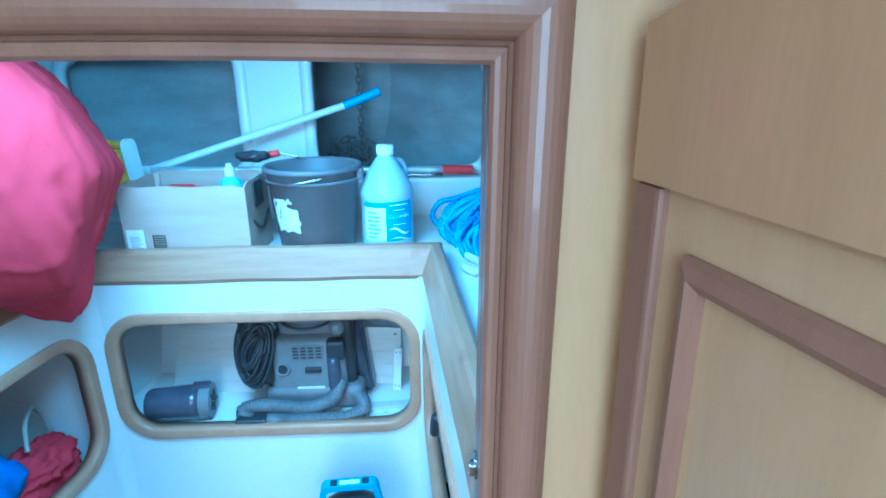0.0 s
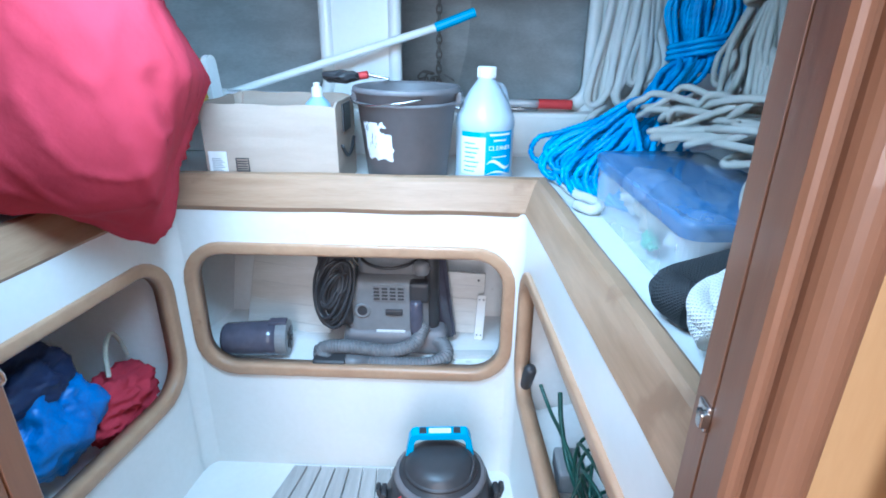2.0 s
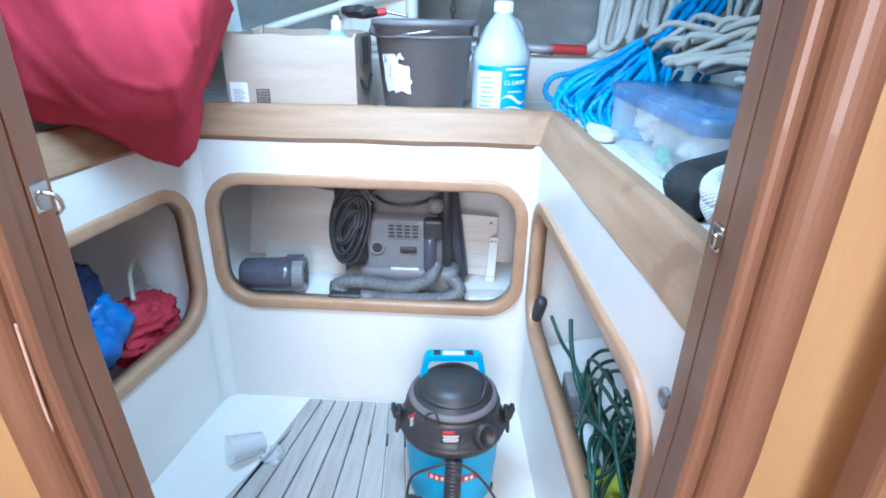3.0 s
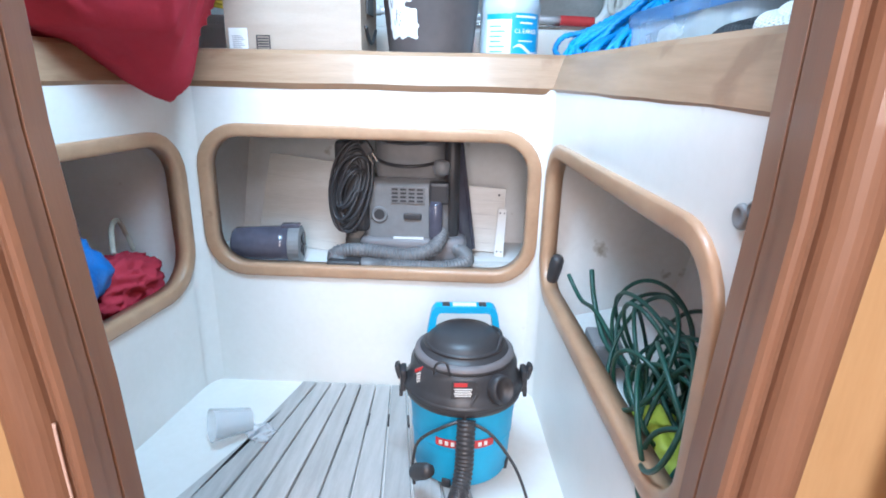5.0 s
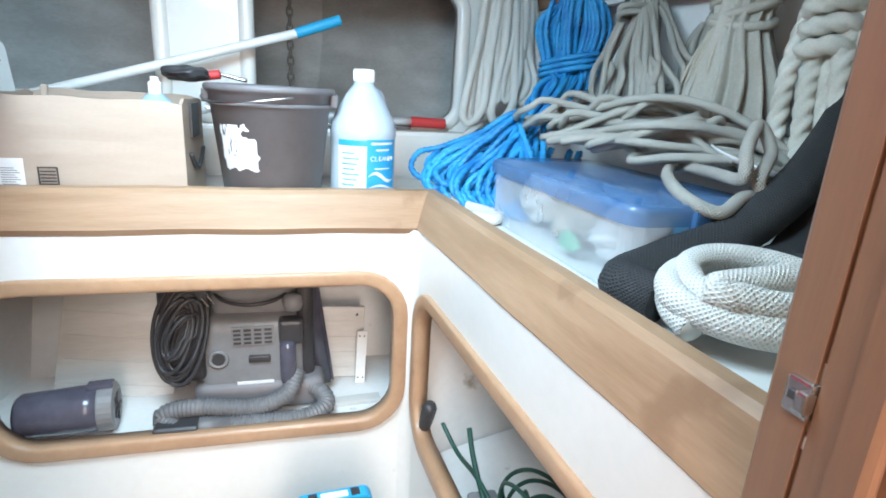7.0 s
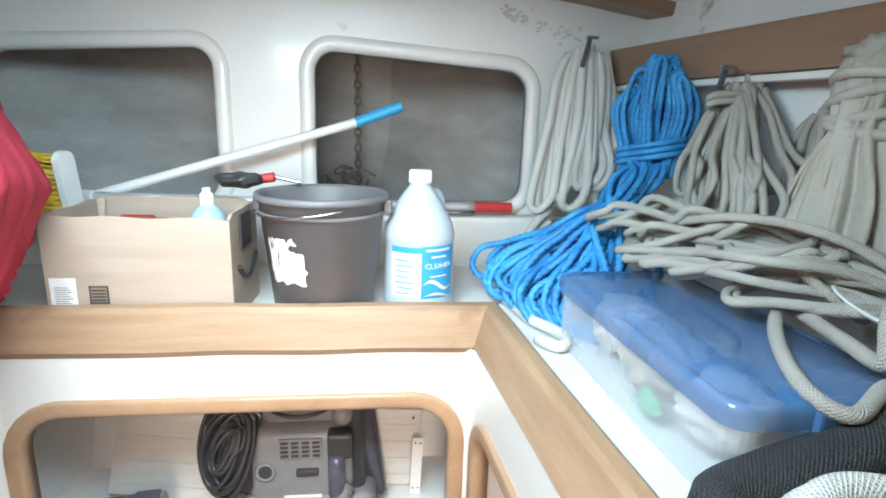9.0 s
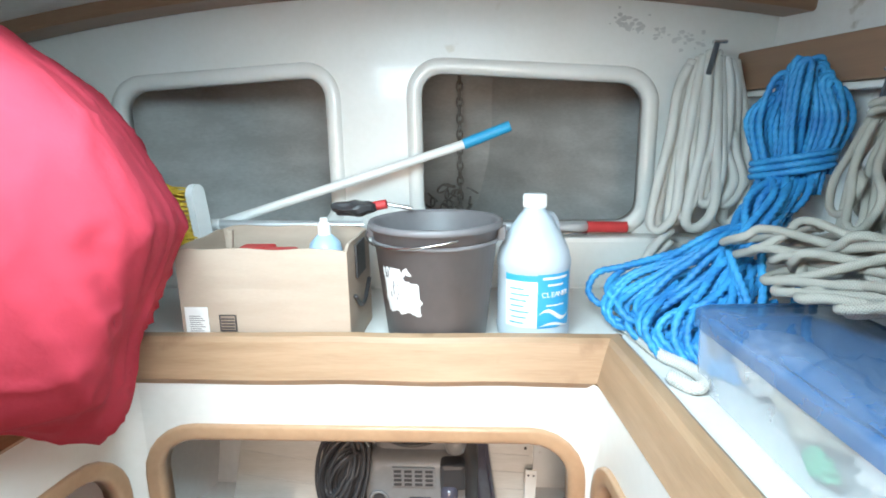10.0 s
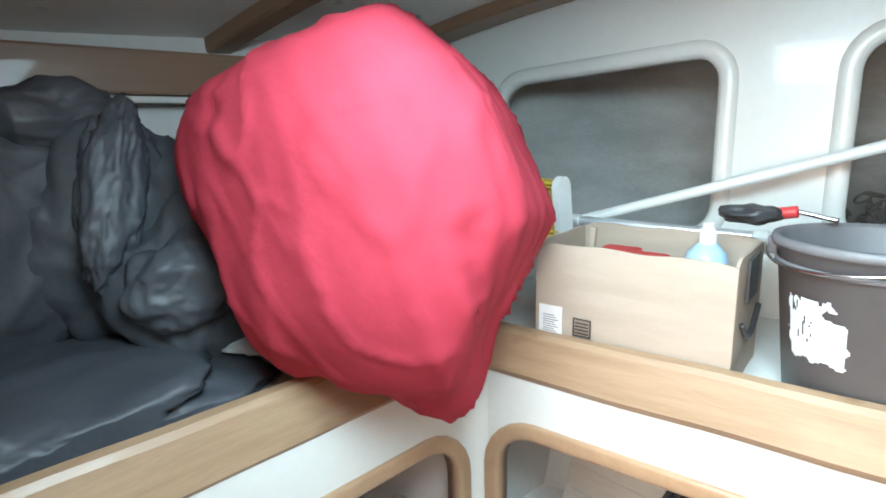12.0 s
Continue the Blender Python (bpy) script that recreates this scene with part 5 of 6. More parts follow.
def upright_cleaner():
    v = thing("upright_vacuum", "grey upright vacuum cleaner lying back in the locker", "vacuum cleaner", at=pose(-0.420, 1.632, LF) @ Matrix.Scale(1.09, 4))
    part("body", join(block((0.215, 0.16, 0.20), (0.015, 0.03, 0.115), 0.035, 4), block((0.18, 0.13, 0.16), (0.02, 0.05, 0.27), 0.04, 4)), GREY_PL, v, "silver grey body", True)
    part("base", block((0.27, 0.18, 0.07), (0.03, 0.03, 0.036), 0.022, 3), BUCKET, v, "dark grey base", True)
    part("collar", moved(lathe([(0.078, 0), (0.084, 0.01), (0.084, 0.03), (0.076, 0.045), (0.070, 0.12)], 32), pose(0.02, 0.02, 0.29, -8)), GREY_PL, v, "round motor cover", True)
    part("dark_band", moved(lathe([(0.0855, 0), (0.0855, 0.012)], 32), pose(0.02, 0.02, 0.297, -8)), BLACK, v, "dark band", True)
    g = part("grille", block((0.084, 0.006, 0.042), (0.018, -0.0515, 0.178), 0.002), GREY_PL, v, "slotted grille")
    for i in range(4):
        for k in range(4):
            part("slot", block((0.015, 0.004, 0.005), (-0.013 + 0.0205 * i, -0.0545, 0.164 + 0.0095 * k), 0.001), BLACK, g)
    part("foot_switch", block((0.045, 0.01, 0.016), (0.03, -0.052, 0.125), 0.004), BLACK, v, "dark recess")
    part("tube", moved(lathe([(0.017, 0), (0.019, 0.004), (0.019, 0.30), (0.016, 0.305)], 20), pose(0.125, -0.015, 0.045, 2)), BLACK, v, "black side tube", True)
    part("clip", block((0.050, 0.04, 0.055), (0.095, -0.045, 0.185), 0.008), BLACK, v, "black tube clip")
    part("wand", moved(lathe([(0.014, 0), (0.017, 0.01), (0.017, 0.085), (0.012, 0.095)], 18), pose(0.088, -0.062, 0.072)), SMOKE, v, "short grey wand", True)
    part("shoulder_light", moved(lathe([(0.004, 0), (0.018, 0.006), (0.022, 0.02), (0.018, 0.035), (0.006, 0.04)], 18), pose(0.10, -0.04, 0.225)), GREY_PL, v, "shiny round knob", True)
    part("rating_label", block((0.075, 0.003, 0.020), (0.02, -0.0515, 0.062), 0.0005), PAPER, v, "white rating label")
    bm = bmesh.new()
    lo = [bm.verts.new(c) for c in ((0.115, 0.0, 0.02), (0.190, 0.0, 0.02), (0.190, 0.10, 0.02), (0.115, 0.10, 0.02))]
    hi = [bm.verts.new(c) for c in ((0.118, 0.01, 0.33), (0.145, 0.01, 0.33), (0.145, 0.09, 0.33), (0.118, 0.09, 0.33))]
    bm.faces.new(hi)
    bm.faces.new(lo[::-1])
    for i in range(4):
        bm.faces.new((lo[i], lo[(i + 1) % 4], hi[(i + 1) % 4], hi[i]))
    bmesh.ops.bevel(bm, geom=bm.edges[:], offset=0.008, segments=2, affect="EDGES")
    part("side_shroud", bm, SMOKE, v, "dark shroud widening downwards", True)
    for z, rad in ((0.262, 0.0800), (0.318, 0.0860)):
        arc = [(0.015 + rad * math.cos(g), 0.028 + rad * math.sin(g), z - 0.014 * math.sin(g - math.pi)) for g in np.linspace(math.pi * 1.08, math.pi * 1.92, 16)]
        tubes("curved_band", [(curve_points(arc), 0.0042)], BLACK, v, "dark curved groove", sides=8)
    part("round_port", moved(lathe([(0.019, 0), (0.021, 0.003), (0.017, 0.006), (0.013, 0.001), (0.0, 0.0005)], 24, False), pose(-0.052, -0.0505, 0.128, 90)), GREY_PL, v, "shiny round port", True)
    part("port_hole", moved(lathe([(0.013, 0), (0.013, 0.004), (0.0, 0.0042)], 20), pose(-0.052, -0.0505, 0.128, 90)), BLACK, v, "dark hole")
    plug = part("plug", block((0.022, 0.020, 0.034), (-0.078, -0.066, 0.292), 0.005, m=Matrix.Rotation(radians(-32), 4, "Y")), BLACK, v, "black mains plug")
    for q in (-0.005, 0.005):
        part("prong", block((0.003, 0.002, 0.022), (-0.063 + q, -0.070, 0.268 + q * 0.6), m=Matrix.Rotation(radians(-32), 4, "Y")), STEEL, plug, "bright steel prong")
    r = random.Random(7)
    loops = []
    for i in range(16):
        k = r.uniform(0.35, 1.08)
        ox, oy = r.uniform(-0.012, 0.012), r.uniform(-0.025, 0.015)
        loops.append((curve_points([(-0.118 + ox + 0.048 * k * math.cos(a) + 0.018 * math.sin(a), -0.055 + oy + 0.010 * math.sin(2 * a), 0.195 + 0.118 * k * math.sin(a)) for a in np.linspace(0, 2 * math.pi, 14, endpoint=False)], 0.010, True), 0.0042))
    for lp in loops:
        tubes("cord_loop", [lp], BLACK, v, "", sides=7, closed=True)
    part("cord_pack", block((0.082, 0.040, 0.225), (-0.118, -0.040, 0.195), 0.016, 3), BLACK, v, "black cord holder", True)
    part("cord_hook", block((0.022, 0.05, 0.03), (-0.118, -0.04, 0.095), 0.006), BLACK, v, "black cord hook")
    part("cord_hook", block((0.022, 0.05, 0.03), (-0.105, -0.04, 0.300), 0.006), BLACK, v, "black cord hook")
    tubes("hose", [(curve_points([(0.105, -0.05, 0.09), (0.085, -0.085, 0.055), (0.02, -0.10, 0.038), (-0.08, -0.10, 0.048), (-0.135, -0.098, 0.044), (-0.158, -0.10, 0.030), (-0.130, -0.12, 0.018)], 0.0018), 0.018), (curve_points([(-0.03, -0.125, 0.017), (0.06, -0.125, 0.017), (0.125, -0.12, 0.018), (0.165, -0.095, 0.026), (0.155, -0.06, 0.04), (0.11, -0.03, 0.05)], 0.0018), 0.018)], HOSE_GREY, v, "ribbed grey hose", sides=14, rib=0.09, rib_step=0.0078)
    part("hose_cuff", moved(lathe([(0.019, 0), (0.020, 0.004), (0.017, 0.055)], 18), pose(-0.085, -0.125, 0.019, 0, 90)), HOSE_GREY, v, "smooth hose cuff", True)
    part("nozzle", block((0.085, 0.045, 0.032), (-0.125, -0.125, 0.018), 0.010, 3), BLACK, v, "flat dark nozzle")
    return v


upright_cleaner()
can = thing("dust_canister", "smoky purple plastic dust canister lying in the locker", "canister", at=pose(-0.775, 1.555, LF + 0.052, 0, 90, 6))
part("body", lathe([(0.040, -0.095), (0.047, -0.085), (0.049, -0.02), (0.051, 0.03), (0.050, 0.060)], 28), SMOKE, can, "smoked clear body", True)
part("end_ring", lathe([(0.051, 0.055), (0.052, 0.058), (0.052, 0.085), (0.046, 0.088), (0.030, 0.088), (0.030, 0.080), (0.0, 0.080)], 28, False), GREY_PL, can, "grey ring with openings", False)
for i in range(5):
    a = 2 * math.pi * i / 5
    part("rib", block((0.026, 0.006, 0.004), (0.037 * math.cos(a) * 0.6, 0.037 * math.sin(a) * 0.6, 0.0885), 0.001, m=Matrix.Rotation(a, 4, "Z")), BLACK, can)
part("top_catch", block((0.012, 0.030, 0.05), (-0.052, 0, 0.06), 0.004), SMOKE, can, "square catch")

for name, cx, cz, w, h, y, tilt, turn, lab in (("white_board", -0.715, 0.130, 0.26, 0.262, 1.690, -14, 7, "whitewashed wooden board leaning in the locker"), ("white_board", -0.200, 0.095, 0.135, 0.19, 1.705, -10, 3, "short whitewashed board with worn print, leaning")):
    bd = thing(name, lab, "board", at=pose(cx, y, LF, tilt, 0, 0))
    part("panel", block((w, 0.016, h), (0, 0, h / 2 + 0.004), 0.002, m=Matrix.Rotation(radians(turn), 4, "Y")), BOARD, bd)
    for i in range(4):
        part("groove", block((w * 0.92, 0.002, 0.0016), (0, -0.0088, 0.03 + h * 0.22 * i), m=Matrix.Rotation(radians(turn), 4, "Y")), LOCKER, bd, "shallow groove")
    part("screw", block((0.006, 0.003, 0.006), (w * 0.38, -0.009, h * 0.9), 0.001), BLACK, bd)
tagged(part("loose_batten", block((0.12, 0.03, 0.012), (-0.165, 1.575, LF + 0.006), 0.002, m=Matrix.Rotation(radians(4), 4, "Z")), BOARD), "short whitewashed batten on the locker floor", "batten")
br = thing("mounting_bracket", "white metal strip with screw holes, leaning", "bracket", at=pose(-0.146, 1.665, LF, -9, 3, 0))
part("strip", block((0.026, 0.004, 0.140), (0, 0, 0.071), 0.0015), WHITE_PL, br)
for z in (0.016, 0.128):
    for x in (-0.006, 0.006):
        part("screw_hole", block((0.004, 0.002, 0.004), (x, -0.0024, z), 0.001), BLACK, br)
tagged(part("hull_fitting", lathe([(0.014, 0), (0.016, 0.003), (0.011, 0.006), (0.0, 0.004)], 20), BLACK, smooth=True), "small round black fitting on the locker side", "fitting").matrix_world = pose(-0.037, 1.66, 0.835, 0, -90, 12)

# ---- in the right locker ----
cord = thing("extension_cord", "tangled dark green extension cord heaped in the locker", "cable")
r = random.Random(5)
lines = []
for i in range(32):
    cy, cz = 0.86 + r.uniform(-0.15, 0.17), 0.640 + r.uniform(-0.045, 0.05)
    ry, rz = r.uniform(0.07, 0.13), r.uniform(0.045, 0.095)
    x0 = 0.05 + r.uniform(-0.02, 0.07)
    tilt = r.uniform(-0.6, 0.6)
    pts = []
    for k in range(11):
        a = 2 * math.pi * k / 11
        y, z = ry * math.cos(a), rz * math.sin(a)
        pts.append((x0 + 0.04 * math.sin(a + i), cy + y * math.cos(tilt) - z * math.sin(tilt) * 0.4, max(0.565, cz + y * math.sin(tilt) * 0.4 + z)))
    lines.append((curve_points(pts, 0.009, True), 0.0037))
for ln in lines:
    tubes("cable_loop", [ln], GREEN_CORD, cord, sides=7, closed=True)
tubes("loose_end", [(curve_points([(0.0, 1.36, 0.66), (0.02, 1.30, 0.625), (0.03, 1.20, 0.64), (0.05, 1.10, 0.61), (0.06, 1.0, 0.60)], 0.009), 0.0048), (curve_points([(0.03, 1.27, 0.705), (0.03, 1.22, 0.655), (0.04, 1.14, 0.60), (0.06, 1.02, 0.595)], 0.009), 0.0055)], GREEN_CORD, cord, "loose cable ends", sides=8)
tagged(part("hose_tail", lathe([(0.010, 0), (0.013, 0.01), (0.016, 0.055), (0.016, 0.075), (0.011, 0.085)], 18), BLACK, smooth=True), "black rubber hose tail hooked over the trim", "hose").matrix_world = pose(-0.035, 1.395, 0.615, 10, 8, 0)
tagged(part("socket_box", block((0.06, 0.09, 0.05), (0.045, 1.17, 0.575), 0.008), GREY_PL), "grey plastic socket box under the cable", "socket")
tagged(part("cloth_rag", lump((0.055, 0.84, 0.59), (0.05, 0.09, 0.035), 41, 0.3, 2.2, 0.25, 4), YELLOW_GREEN, smooth=True), "yellow green rag under the cable", "cloth")
tagged(part("white_jar", lathe([(0.028, 0), (0.030, 0.004), (0.030, 0.06), (0.026, 0.065)], 20), WHITE_PL, smooth=True), "small white jar behind the cable", "jar").matrix_world = pose(0.10, 1.0, 0.545)

# ---- in the left locker ----
tb = thing("blue_bag", "crumpled blue coated cloth bag in the locker", "bag", at=None)
part("bag_body", lump((-1.085, 1.14, 0.680), (0.095, 0.13, 0.125), 43, 0.30, 1.6, 0.14, 5), BLUE_TARP, tb, "", True)
part("top_flap", lump((-1.090, 1.125, 0.79), (0.065, 0.11, 0.075), 47, 0.35, 1.8, 0.14, 5), NAVY, tb, "dark navy flap", True)
tubes("strap", [(curve_points([(-1.03, 1.28, 0.70), (-1.06, 1.33, 0.745), (-1.09, 1.40, 0.745), (-1.10, 1.44, 0.70), (-1.08, 1.43, 0.66)]), 0.006)], ROPE_BEIGE, tb, "beige webbing strap", sides=6)
tagged(part("red_bag", lump((-1.060, 1.300, 0.610), (0.090, 0.145, 0.085), 53, 0.30, 1.6, 0.26, 5), RED_CLOTH, smooth=True), "crumpled red cloth bag in the locker", "bag")

# ---- on the sole ----
grate = thing("floor_grate", "grey slatted floor grate with fanned slats", "grate")
for i in range(-1, 9):
    n0, n1 = -0.773 + 0.0647 * i, -0.773 + 0.0647 * (i + 1) - 0.006
    f0, f1 = -0.671 + 0.0405 * i, -0.671 + 0.0405 * (i + 1) - 0.004
    y0, y1 = 0.72, 1.443
    e0, e1 = n0 + (n0 - f0) * 0.58, n1 + (n1 - f1) * 0.58
    if i == -1:
        e0, n0, f0, y1 = e1 - 0.055, e1 - 0.05, f1 - 0.004, 1.33
    bm = bmesh.new()
    lo = [bm.verts.new((x, y, SOLE + 0.001)) for x, y in ((e0, y0), (e1, y0), (f1, y1), (f0, y1))]
    hi = [bm.verts.new((x, y, SOLE + 0.016)) for x, y in ((e0, y0), (e1, y0), (f1, y1), (f0, y1))]
    bm.faces.new(hi)
    bm.faces.new(lo[::-1])
    for a in range(4):
        b = (a + 1) % 4
        bm.faces.new((lo[a], lo[b], hi[b], hi[a]))
    bmesh.ops.recalc_face_normals(bm, faces=bm.faces)
    bmesh.ops.bevel(bm, geom=[e for e in bm.edges if e.verts[0].co.z > SOLE + 0.01 and e.verts[1].co.z > SOLE + 0.01], offset=0.002, segments=1, affect="EDGES")
    part("slat", bm, SLAT, grate)
for y in (0.85, 1.30):
    part("cross_bar", span(-0.66, -0.33, y - 0.02, y + 0.02, SOLE + 0.0005, SOLE + 0.008), BLACK, grate, "dark bar under the slats")

cup = thing("plastic_cup", "crumpled clear plastic cup on the sole", "cup", at=pose(-0.735, 1.235, SOLE + 0.036, 78, 0, -50))
part("wall", lathe([(0.026, 0), (0.028, 0.002), (0.036, 0.085), (0.038, 0.088), (0.036, 0.088), (0.027, 0.004)], 24), CLEAR, cup, "cloudy clear plastic", True)
tagged(part("plastic_wrap", lump((-0.700, 1.205, SOLE + 0.02), (0.035, 0.032, 0.020), 61, 0.4, 2.6, 0.3, 4, SOLE + 0.002), CLEAR, smooth=True), "crumpled clear plastic wrap on the sole", "wrapper")


def shop_vac():
    v = thing("shop_vacuum", "bright blue wet and dry vacuum with black lid", "vacuum cleaner", at=pose(-0.238, 1.165, SOLE + 0.049, 0, 0, 4) @ Matrix.Diagonal((0.79, 0.79, 0.95, 1)))

    def fall(keys):
        return [(x, y, z - 0.032 * max(0.0, 0.1 - z) / 0.1) for x, y, z in keys]

    part("tank", lathe([(0.120, -0.032), (0.127, -0.026), (0.133, 0.06), (0.141, 0.150), (0.144, 0.162)], 44), SKY_BLUE, v, "bright blue tank", True)
    part("tank_rib", lathe([(0.1330, 0.06), (0.1350, 0.064), (0.1350, 0.070), (0.1345, 0.074)], 44, False), SKY_BLUE, v, "", True)
    lid = part("lid", lathe([(0.140, 0.150), (0.153, 0.156), (0.156, 0.166), (0.154, 0.180), (0.146, 0.190), (0.141, 0.196), (0.138, 0.225), (0.128, 0.238), (0.122, 0.240)], 44), BLACK, v, "black lid", True)
    part("lid_rim", lathe([(0.1545, 0.168), (0.158, 0.171), (0.158, 0.176), (0.1545, 0.179)], 44, False), BLACK, lid, "", True)
    part("motor_dome", lathe([(0.128, 0.236), (0.130, 0.240), (0.127, 0.247), (0.110, 0.257), (0.101, 0.264), (0.092, 0.277), (0.076, 0.287), (0.050, 0.292), (0.0, 0.293)], 44), BLACK, v, "black motor cover", True)
    part("grey_band", lathe([(0.1290, 0.2440), (0.1280, 0.2480), (0.1170, 0.2555), (0.1150, 0.2545)], 44, False), BUCKET, v, "shiny sloping grey band", True)
    part("motor_top", lathe([(0.101, 0.263), (0.104, 0.264), (0.104, 0.268), (0.097, 0.270)], 44, False), BLACK, v, "thin rib round the motor cover", True)
    for s in (-1, 1):
        lt = part("latch", block((0.016, 0.046, 0.052), (s * 0.158, -0.01, 0.178), 0.006), BLACK, v, "black side latch")
        part("latch_tab", block((0.014, 0.030, 0.034), (s * 0.170, -0.01, 0.196), 0.005, m=Matrix.Rotation(radians(s * 18), 4, "Y")), BLACK, lt)
        part("latch_foot", block((0.010, 0.020, 0.024), (s * 0.164, -0.01, 0.146), 0.003), BLACK, lt)
    outer, inner = rounded(0.206, 0.085, 0.020), rounded(0.166, 0.055, 0.012)
    tapered = [[((x * (1 - 2.0 * (z + 0.05))) , z + 0.288) for x, z in lp] for lp in (outer, inner)]
    h = part("handle", moved(prism(tapered[0], 0.034, tapered[1]), pose(0, 0.030, 0, 0)), SKY_BLUE, v, "bright blue carrying handle")
    part("handle_label", block((0.062, 0.018, 0.003), (0.0, 0.046, 0.3315), 0.001), WHITE_PL, h, "pale label on the handle")
    for s in (-1, 1):
        part("handle_button", block((0.020, 0.022, 0.006), (s * 0.048, 0.047, 0.3305), 0.002), BLACK, h, "dark button")
    part("hose_port", moved(lathe([(0.030, 0), (0.032, 0.006), (0.030, 0.030), (0.024, 0.032), (0.022, 0.014), (0.0, 0.012)], 24, False), pose(0.075, -0.118, 0.205, 70, 0, 30)), BLACK, v, "round exhaust port", True)
    part("front_plate", block((0.060, 0.004, 0.038), (-0.008, -0.1385, 0.213), 0.001), BLACK, v, "dark rating plate")
    part("red_mark", block((0.032, 0.003, 0.008), (-0.016, -0.1420, 0.226), 0.0005), RED_PL, v, "small red mark")
    for i in range(4):
        part("print_bar", block((0.044 - 0.006 * (i % 2), 0.003, 0.0022), (-0.010, -0.1420, 0.216 - 0.005 * i), 0.0003), WHITE_PL, v)
    for i in range(4):
        part("print_bar", block((0.003, 0.022, 0.003), (-0.113, -0.080, 0.205 + 0.006 * i), 0.0005, m=Matrix.Rotation(radians(-52), 4, "Z")), WHITE_PL, v)
    part("side_mark", block((0.003, 0.030, 0.007), (-0.114, -0.080, 0.2315), 0.0005, m=Matrix.Rotation(radians(-52), 4, "Z")), RED_PL, v, "small red mark")
    bm = bmesh.new()
    rows = []
    for i in range(17):
        a = radians(-122 + 64 * i / 16)
        rows.append([bm.verts.new((rr * math.cos(a), rr * math.sin(a), z)) for rr, z in ((0.1366, 0.072), (0.1380, 0.092))])
    for i in range(16):
        bm.faces.new((rows[i][0], rows[i + 1][0], rows[i + 1][1], rows[i][1]))
    part("tank_mark", bm, RED_PL, v, "pale red printed band", True)
    for i in range(5):
        a = radians(-116 + 6.6 * i + (22 if i > 2 else 0))
        part("print_bar", block((0.0012, 0.009, 0.010), (0.1380 * math.cos(a), 0.1380 * math.sin(a), 0.082), 0.0003, m=Matrix.Rotation(a, 4, "Z")), WHITE_PL, v)
    tubes("mains_cord", [(curve_points(fall([(0.075, 0.03, 0.285), (0.092, -0.02, 0.285), (0.060, -0.09, 0.245), (0.020, -0.140, 0.198), (0.0, -0.152, 0.165), (-0.005, -0.150, 0.150)])), 0.0038), (curve_points(fall([(-0.005, -0.150, 0.150), (-0.06, -0.155, 0.135), (-0.115, -0.14, 0.095), (-0.13, -0.14, 0.05), (-0.125, -0.15, 0.02)])), 0.0038), (curve_points(fall([(-0.005, -0.150, 0.150), (0.06, -0.165, 0.125), (0.12, -0.19, 0.07), (0.155, -0.22, 0.012), (0.16, -0.30, 0.003), (0.14, -0.38, 0.003)])), 0.0038)], BLACK, v, "black mains cord", sides=8)
    tubes("wire_loop", [(curve_points([(-0.080, -0.112, 0.236), (-0.075, -0.122, 0.262), (-0.052, -0.126, 0.268), (-0.042, -0.128, 0.240)]), 0.003)], BLACK, v, "wire hook", sides=6)
    tubes("hose", [(curve_points(fall([(0.0, -0.150, 0.150), (-0.002, -0.165, 0.110), (-0.006, -0.185, 0.060), (-0.022, -0.225, 0.030), (-0.05, -0.30, 0.030), (-0.07, -0.40, 0.030)] ), 0.002), 0.0225)], BLACK, v, "black ribbed hose", sides=14, rib=0.07, rib_step=0.009)
    part("hose_end", moved(lathe([(0.016, 0), (0.019, 0.01), (0.018, 0.05), (0.013, 0.07)], 18), pose(-0.125, -0.15, 0.025, 60, 0, 40)), BLACK, v, "black plug end", True)
    for a in (-20, 70, 160, 250):
        part("caster_foot", block((0.030, 0.024, 0.020), (0.118 * math.cos(radians(a)), 0.118 * math.sin(radians(a)), -0.0225), 0.004, m=Matrix.Rotation(radians(a), 4, "Z")), BLACK, v, "black foot")
    return v


shop_vac()

# ---- doorway fittings ----
latch = thing("strike_plate", "small steel catch on the chipped door frame", "catch")
part("plate", block((0.008, 0.018, 0.024), (DX1 - 0.004, DOOR_A + 0.038, 1.187), 0.002), STEEL, latch)
part("tongue", block((0.010, 0.008, 0.014), (DX1 - 0.008, DOOR_A + 0.032, 1.187), 0.002), STEEL, latch)
part("hole", block((0.002, 0.006, 0.006), (DX1 - 0.009, DOOR_A + 0.040, 1.188), 0.001), BLACK, latch)
part("notch", block((0.003, 0.034, 0.046), (DX1 - 0.0005, DOOR_A + 0.034, 1.190), 0.001), TEAK_H, latch, "dark notch cut into the lining")
setting(part("chipped_edge", lump((DX1 + 0.001, DOOR_A + 0.030, 1.158), (0.004, 0.032, 0.007), 67, 0.4, 2.0, 0.2, 4), BARE, smooth=True), "bare chipped wood under the catch", "trim")
for x, zs in ((DX0 - 0.004, (1.10, 1.06, 1.00, 0.93, 0.84)), (DX0 + 0.010, (0.80, 0.76, 0.70))):
    line = [(x + 0.004 * noise.noise((z * 30, 1.0, 0)) + 0.020 * max(0, 1.0 - z) , DOOR_A - 0.0115, z) for z in zs]
    setting(tubes("split_edge", [(curve_points(line), 0.0016)], BARE, sides=6), "pale split along the worn door lining", "trim")
latch2 = thing("hook_catch", "small steel hook catch on the door frame", "catch")
part("plate", block((0.006, 0.022, 0.030), (DX0 + 0.003, DOOR_A + 0.045, 1.20), 0.002), STEEL, latch2)
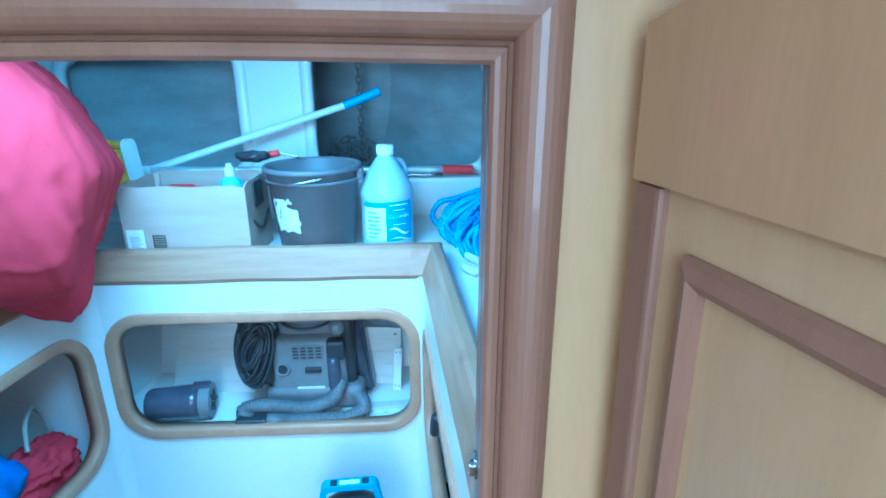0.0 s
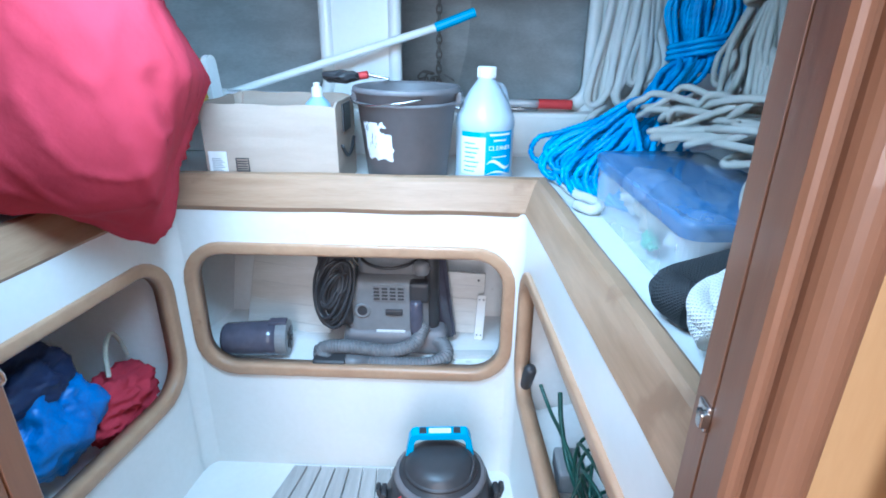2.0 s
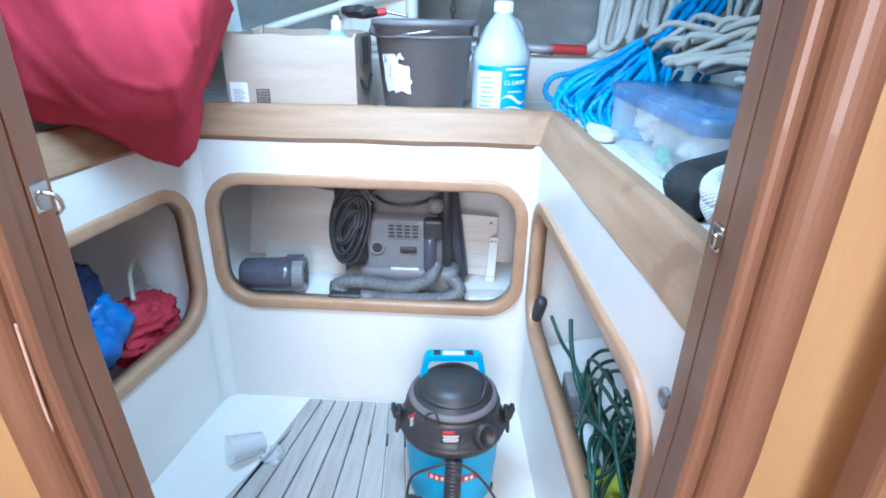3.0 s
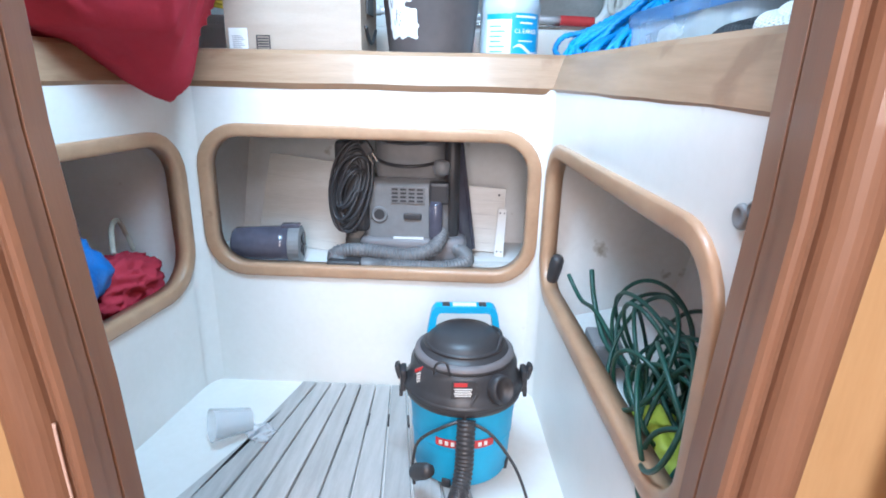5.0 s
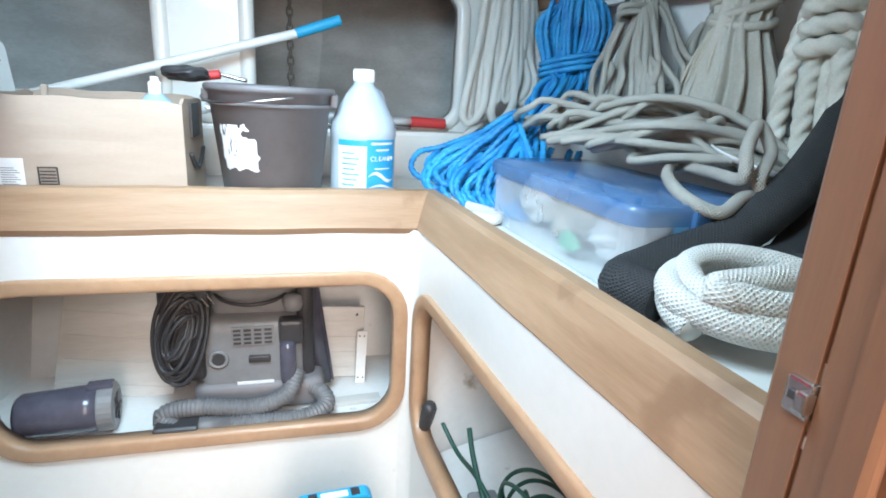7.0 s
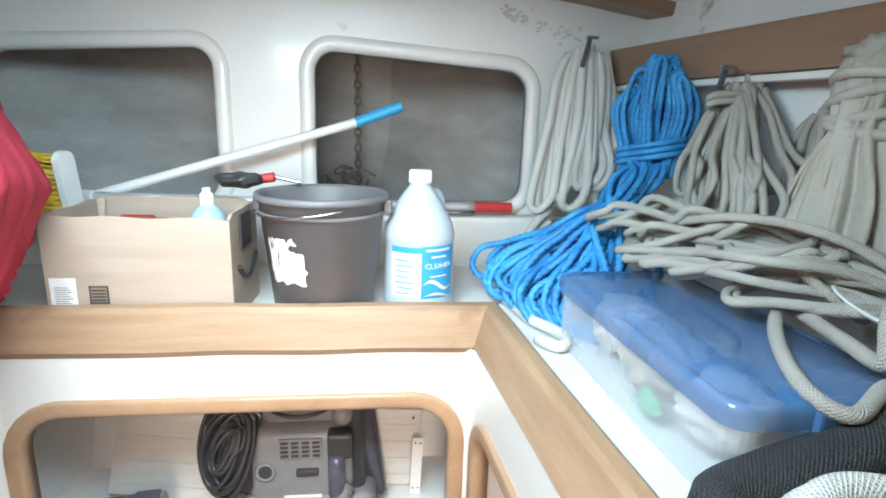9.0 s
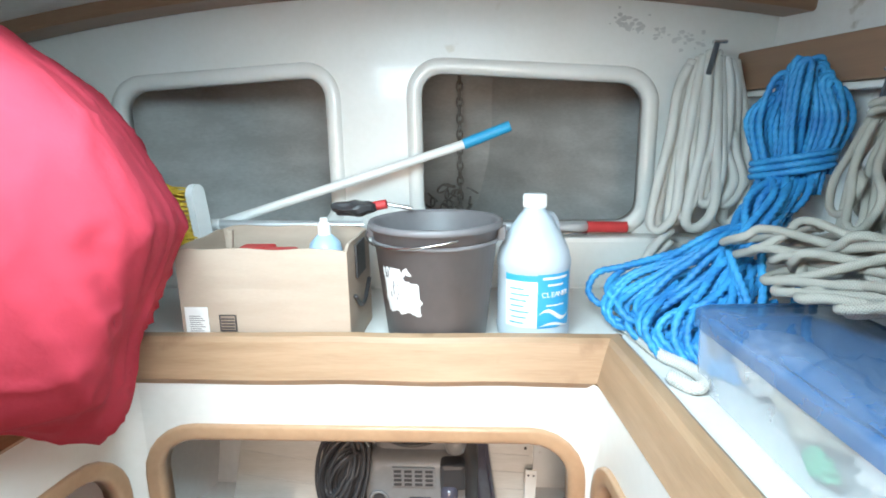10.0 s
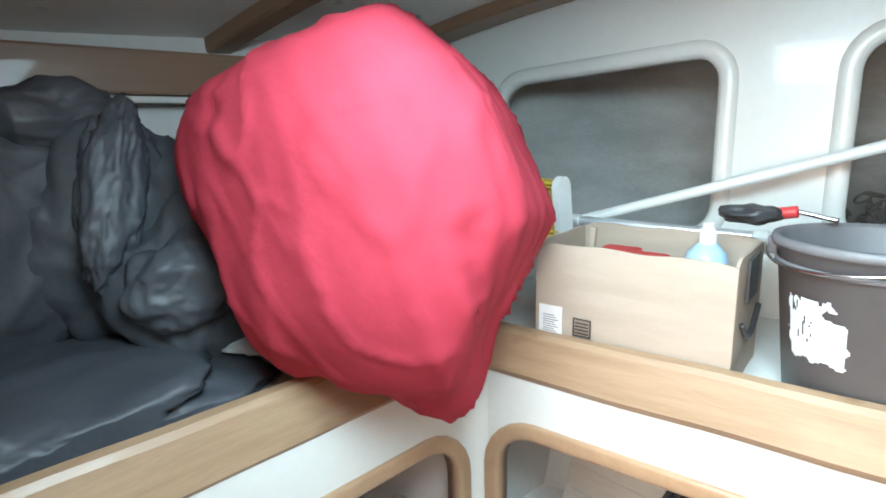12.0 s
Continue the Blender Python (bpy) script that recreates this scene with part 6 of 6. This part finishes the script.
tubes("hook", [(curve_points([(DX0 + 0.006, DOOR_A + 0.045, 1.205), (DX0 + 0.016, DOOR_A + 0.05, 1.20), (DX0 + 0.018, DOOR_A + 0.052, 1.188), (DX0 + 0.012, DOOR_A + 0.05, 1.182)]), 0.002)], STEEL, latch2, sides=6)
m, width = wall_pose((XR0, FRONT), (XR1, DOOR_F))
for x, z, rr in ((width - 0.022, 0.982, 0.0125), (width - 0.004, 0.993, 0.008)):
    b = tagged(part("snap_button", lathe([(rr * 0.95, 0), (rr, 0.002), (rr * 0.92, 0.005), (rr * 0.6, 0.007), (rr * 0.5, 0.0045), (0.0, 0.004)], 24), GREY_PL, smooth=True), "round grey button on the locker side", "button", "buttons on the locker side")
    b.matrix_world = m @ Matrix.Translation((x, 0.0, z)) @ Matrix.Rotation(radians(90), 4, "X")


def cabin_door():
    """A panelled door swung open towards the passage."""
    hx, hy = 0.122, 0.522
    d = setting(new("door_1"), "open panelled door of light varnished timber", "door")
    d.matrix_world = Matrix.Translation((hx, hy, 0)) @ Matrix.Rotation(radians(-78), 4, "Z")
    w, z0, z1, t, s = 0.60, 0.10, 1.615, 0.030, 0.030
    part("stile", span(0, s, -t / 2, t / 2, z0, z1 - 0.115, 0.004), TEAK, d, "darker hinge stile")
    part("stile", span(w - s, w, -t / 2, t / 2, z0, z1 - 0.115, 0.004), DOOR, d)
    n = 16
    bm = bmesh.new()
    rows = []
    for i in range(n + 1):
        x = w * i / n
        top = z1 + 0.05 * math.sin(math.pi * i / n) + 0.02 * i / n
        rows.append([bm.verts.new(c) for c in ((x, -t / 2 - 0.002, z1 - 0.113), (x, -t / 2 - 0.002, top - 0.006), (x, -t / 2 + 0.006, top), (x, t / 2, top), (x, t / 2, z1 - 0.113))])
    for i in range(n):
        for j in range(5):
            bm.faces.new((rows[i][j], rows[i][(j + 1) % 5], rows[i + 1][(j + 1) % 5], rows[i + 1][j]))
    bm.faces.new(rows[0])
    bm.faces.new(rows[-1][::-1])
    bmesh.ops.recalc_face_normals(bm, faces=bm.faces)
    part("top_rail", bm, DOOR, d, "arched top rail")
    part("bottom_rail", span(s, w - s, -t / 2 + 0.001, t / 2 - 0.001, z0, z0 + 0.12, 0.004), DOOR, d)
    part("panel_field", span(s - 0.004, w - s + 0.004, -0.006, 0.006, z0 + 0.11, z1 - 0.105), PLY, d, "plain light panel")
    zt = z1 - 0.155
    loop = [(s + 0.028, z0 + 0.15), (w - s - 0.028, z0 + 0.15), (w - s - 0.028, zt), (s + 0.028, zt)]
    part("panel_moulding", ring(loop, [(-0.020, -0.006), (-0.020, -0.013), (-0.013, -0.018), (-0.004, -0.015), (0.0, -0.009), (0.0, -0.006)]), TEAK, d, "raised moulding round the panel")
    part("hinge", block((0.024, 0.010, 0.09), (0.004, t / 2 + 0.002, 1.30), 0.002), STEEL, d, "steel hinge leaf")
    return d


cabin_door()
# ---- anchor chain in the bow ----
chain = thing("anchor_chain", "rusty galvanised anchor chain hanging in the locker", "chain")


def link(c, turn, s=0.017):
    pts = []
    for a in np.linspace(0, 2 * math.pi, 14, endpoint=False):
        pts.append((s * 0.62 * math.cos(a), 0, s * 1.15 * math.sin(a)))
    m = Matrix.Translation(c) @ turn
    return (np.array([tuple(m @ Vector(p)) for p in pts]), 0.0038)


CX, CY = -0.315, 2.62
for i in range(28):
    tubes("link", [link((CX, CY, 1.885 - i * 0.0285), Matrix.Rotation(radians(90 * (i % 2) + 20), 4, "Z"))], RUST, chain, sides=6, closed=True)
r = random.Random(77)
pile = []
for i in range(260):
    a, q = r.uniform(0, 2 * math.pi), r.random() ** 0.5
    rad = 0.22 * q
    z = 0.98 + 0.40 * (1 - q) * r.random() + r.uniform(0, 0.05)
    pile.append(link((CX - 0.03 + rad * math.cos(a), CY - 0.04 + rad * math.sin(a), z), Euler((r.uniform(0, 3), r.uniform(0, 3), r.uniform(0, 3))).to_matrix().to_4x4(), 0.020))
heaped = tubes("chain_heap", pile, RUST, None, sides=6, closed=True)
tagged(heaped, "heap of rusty anchor chain", "chain", kind="stuff")
setting(part("chain_shelf", span(-0.62, 0.02, 2.30, 2.84, 0.80, 1.00), LOCKER), "grey block under the heaped chain", "shelf")
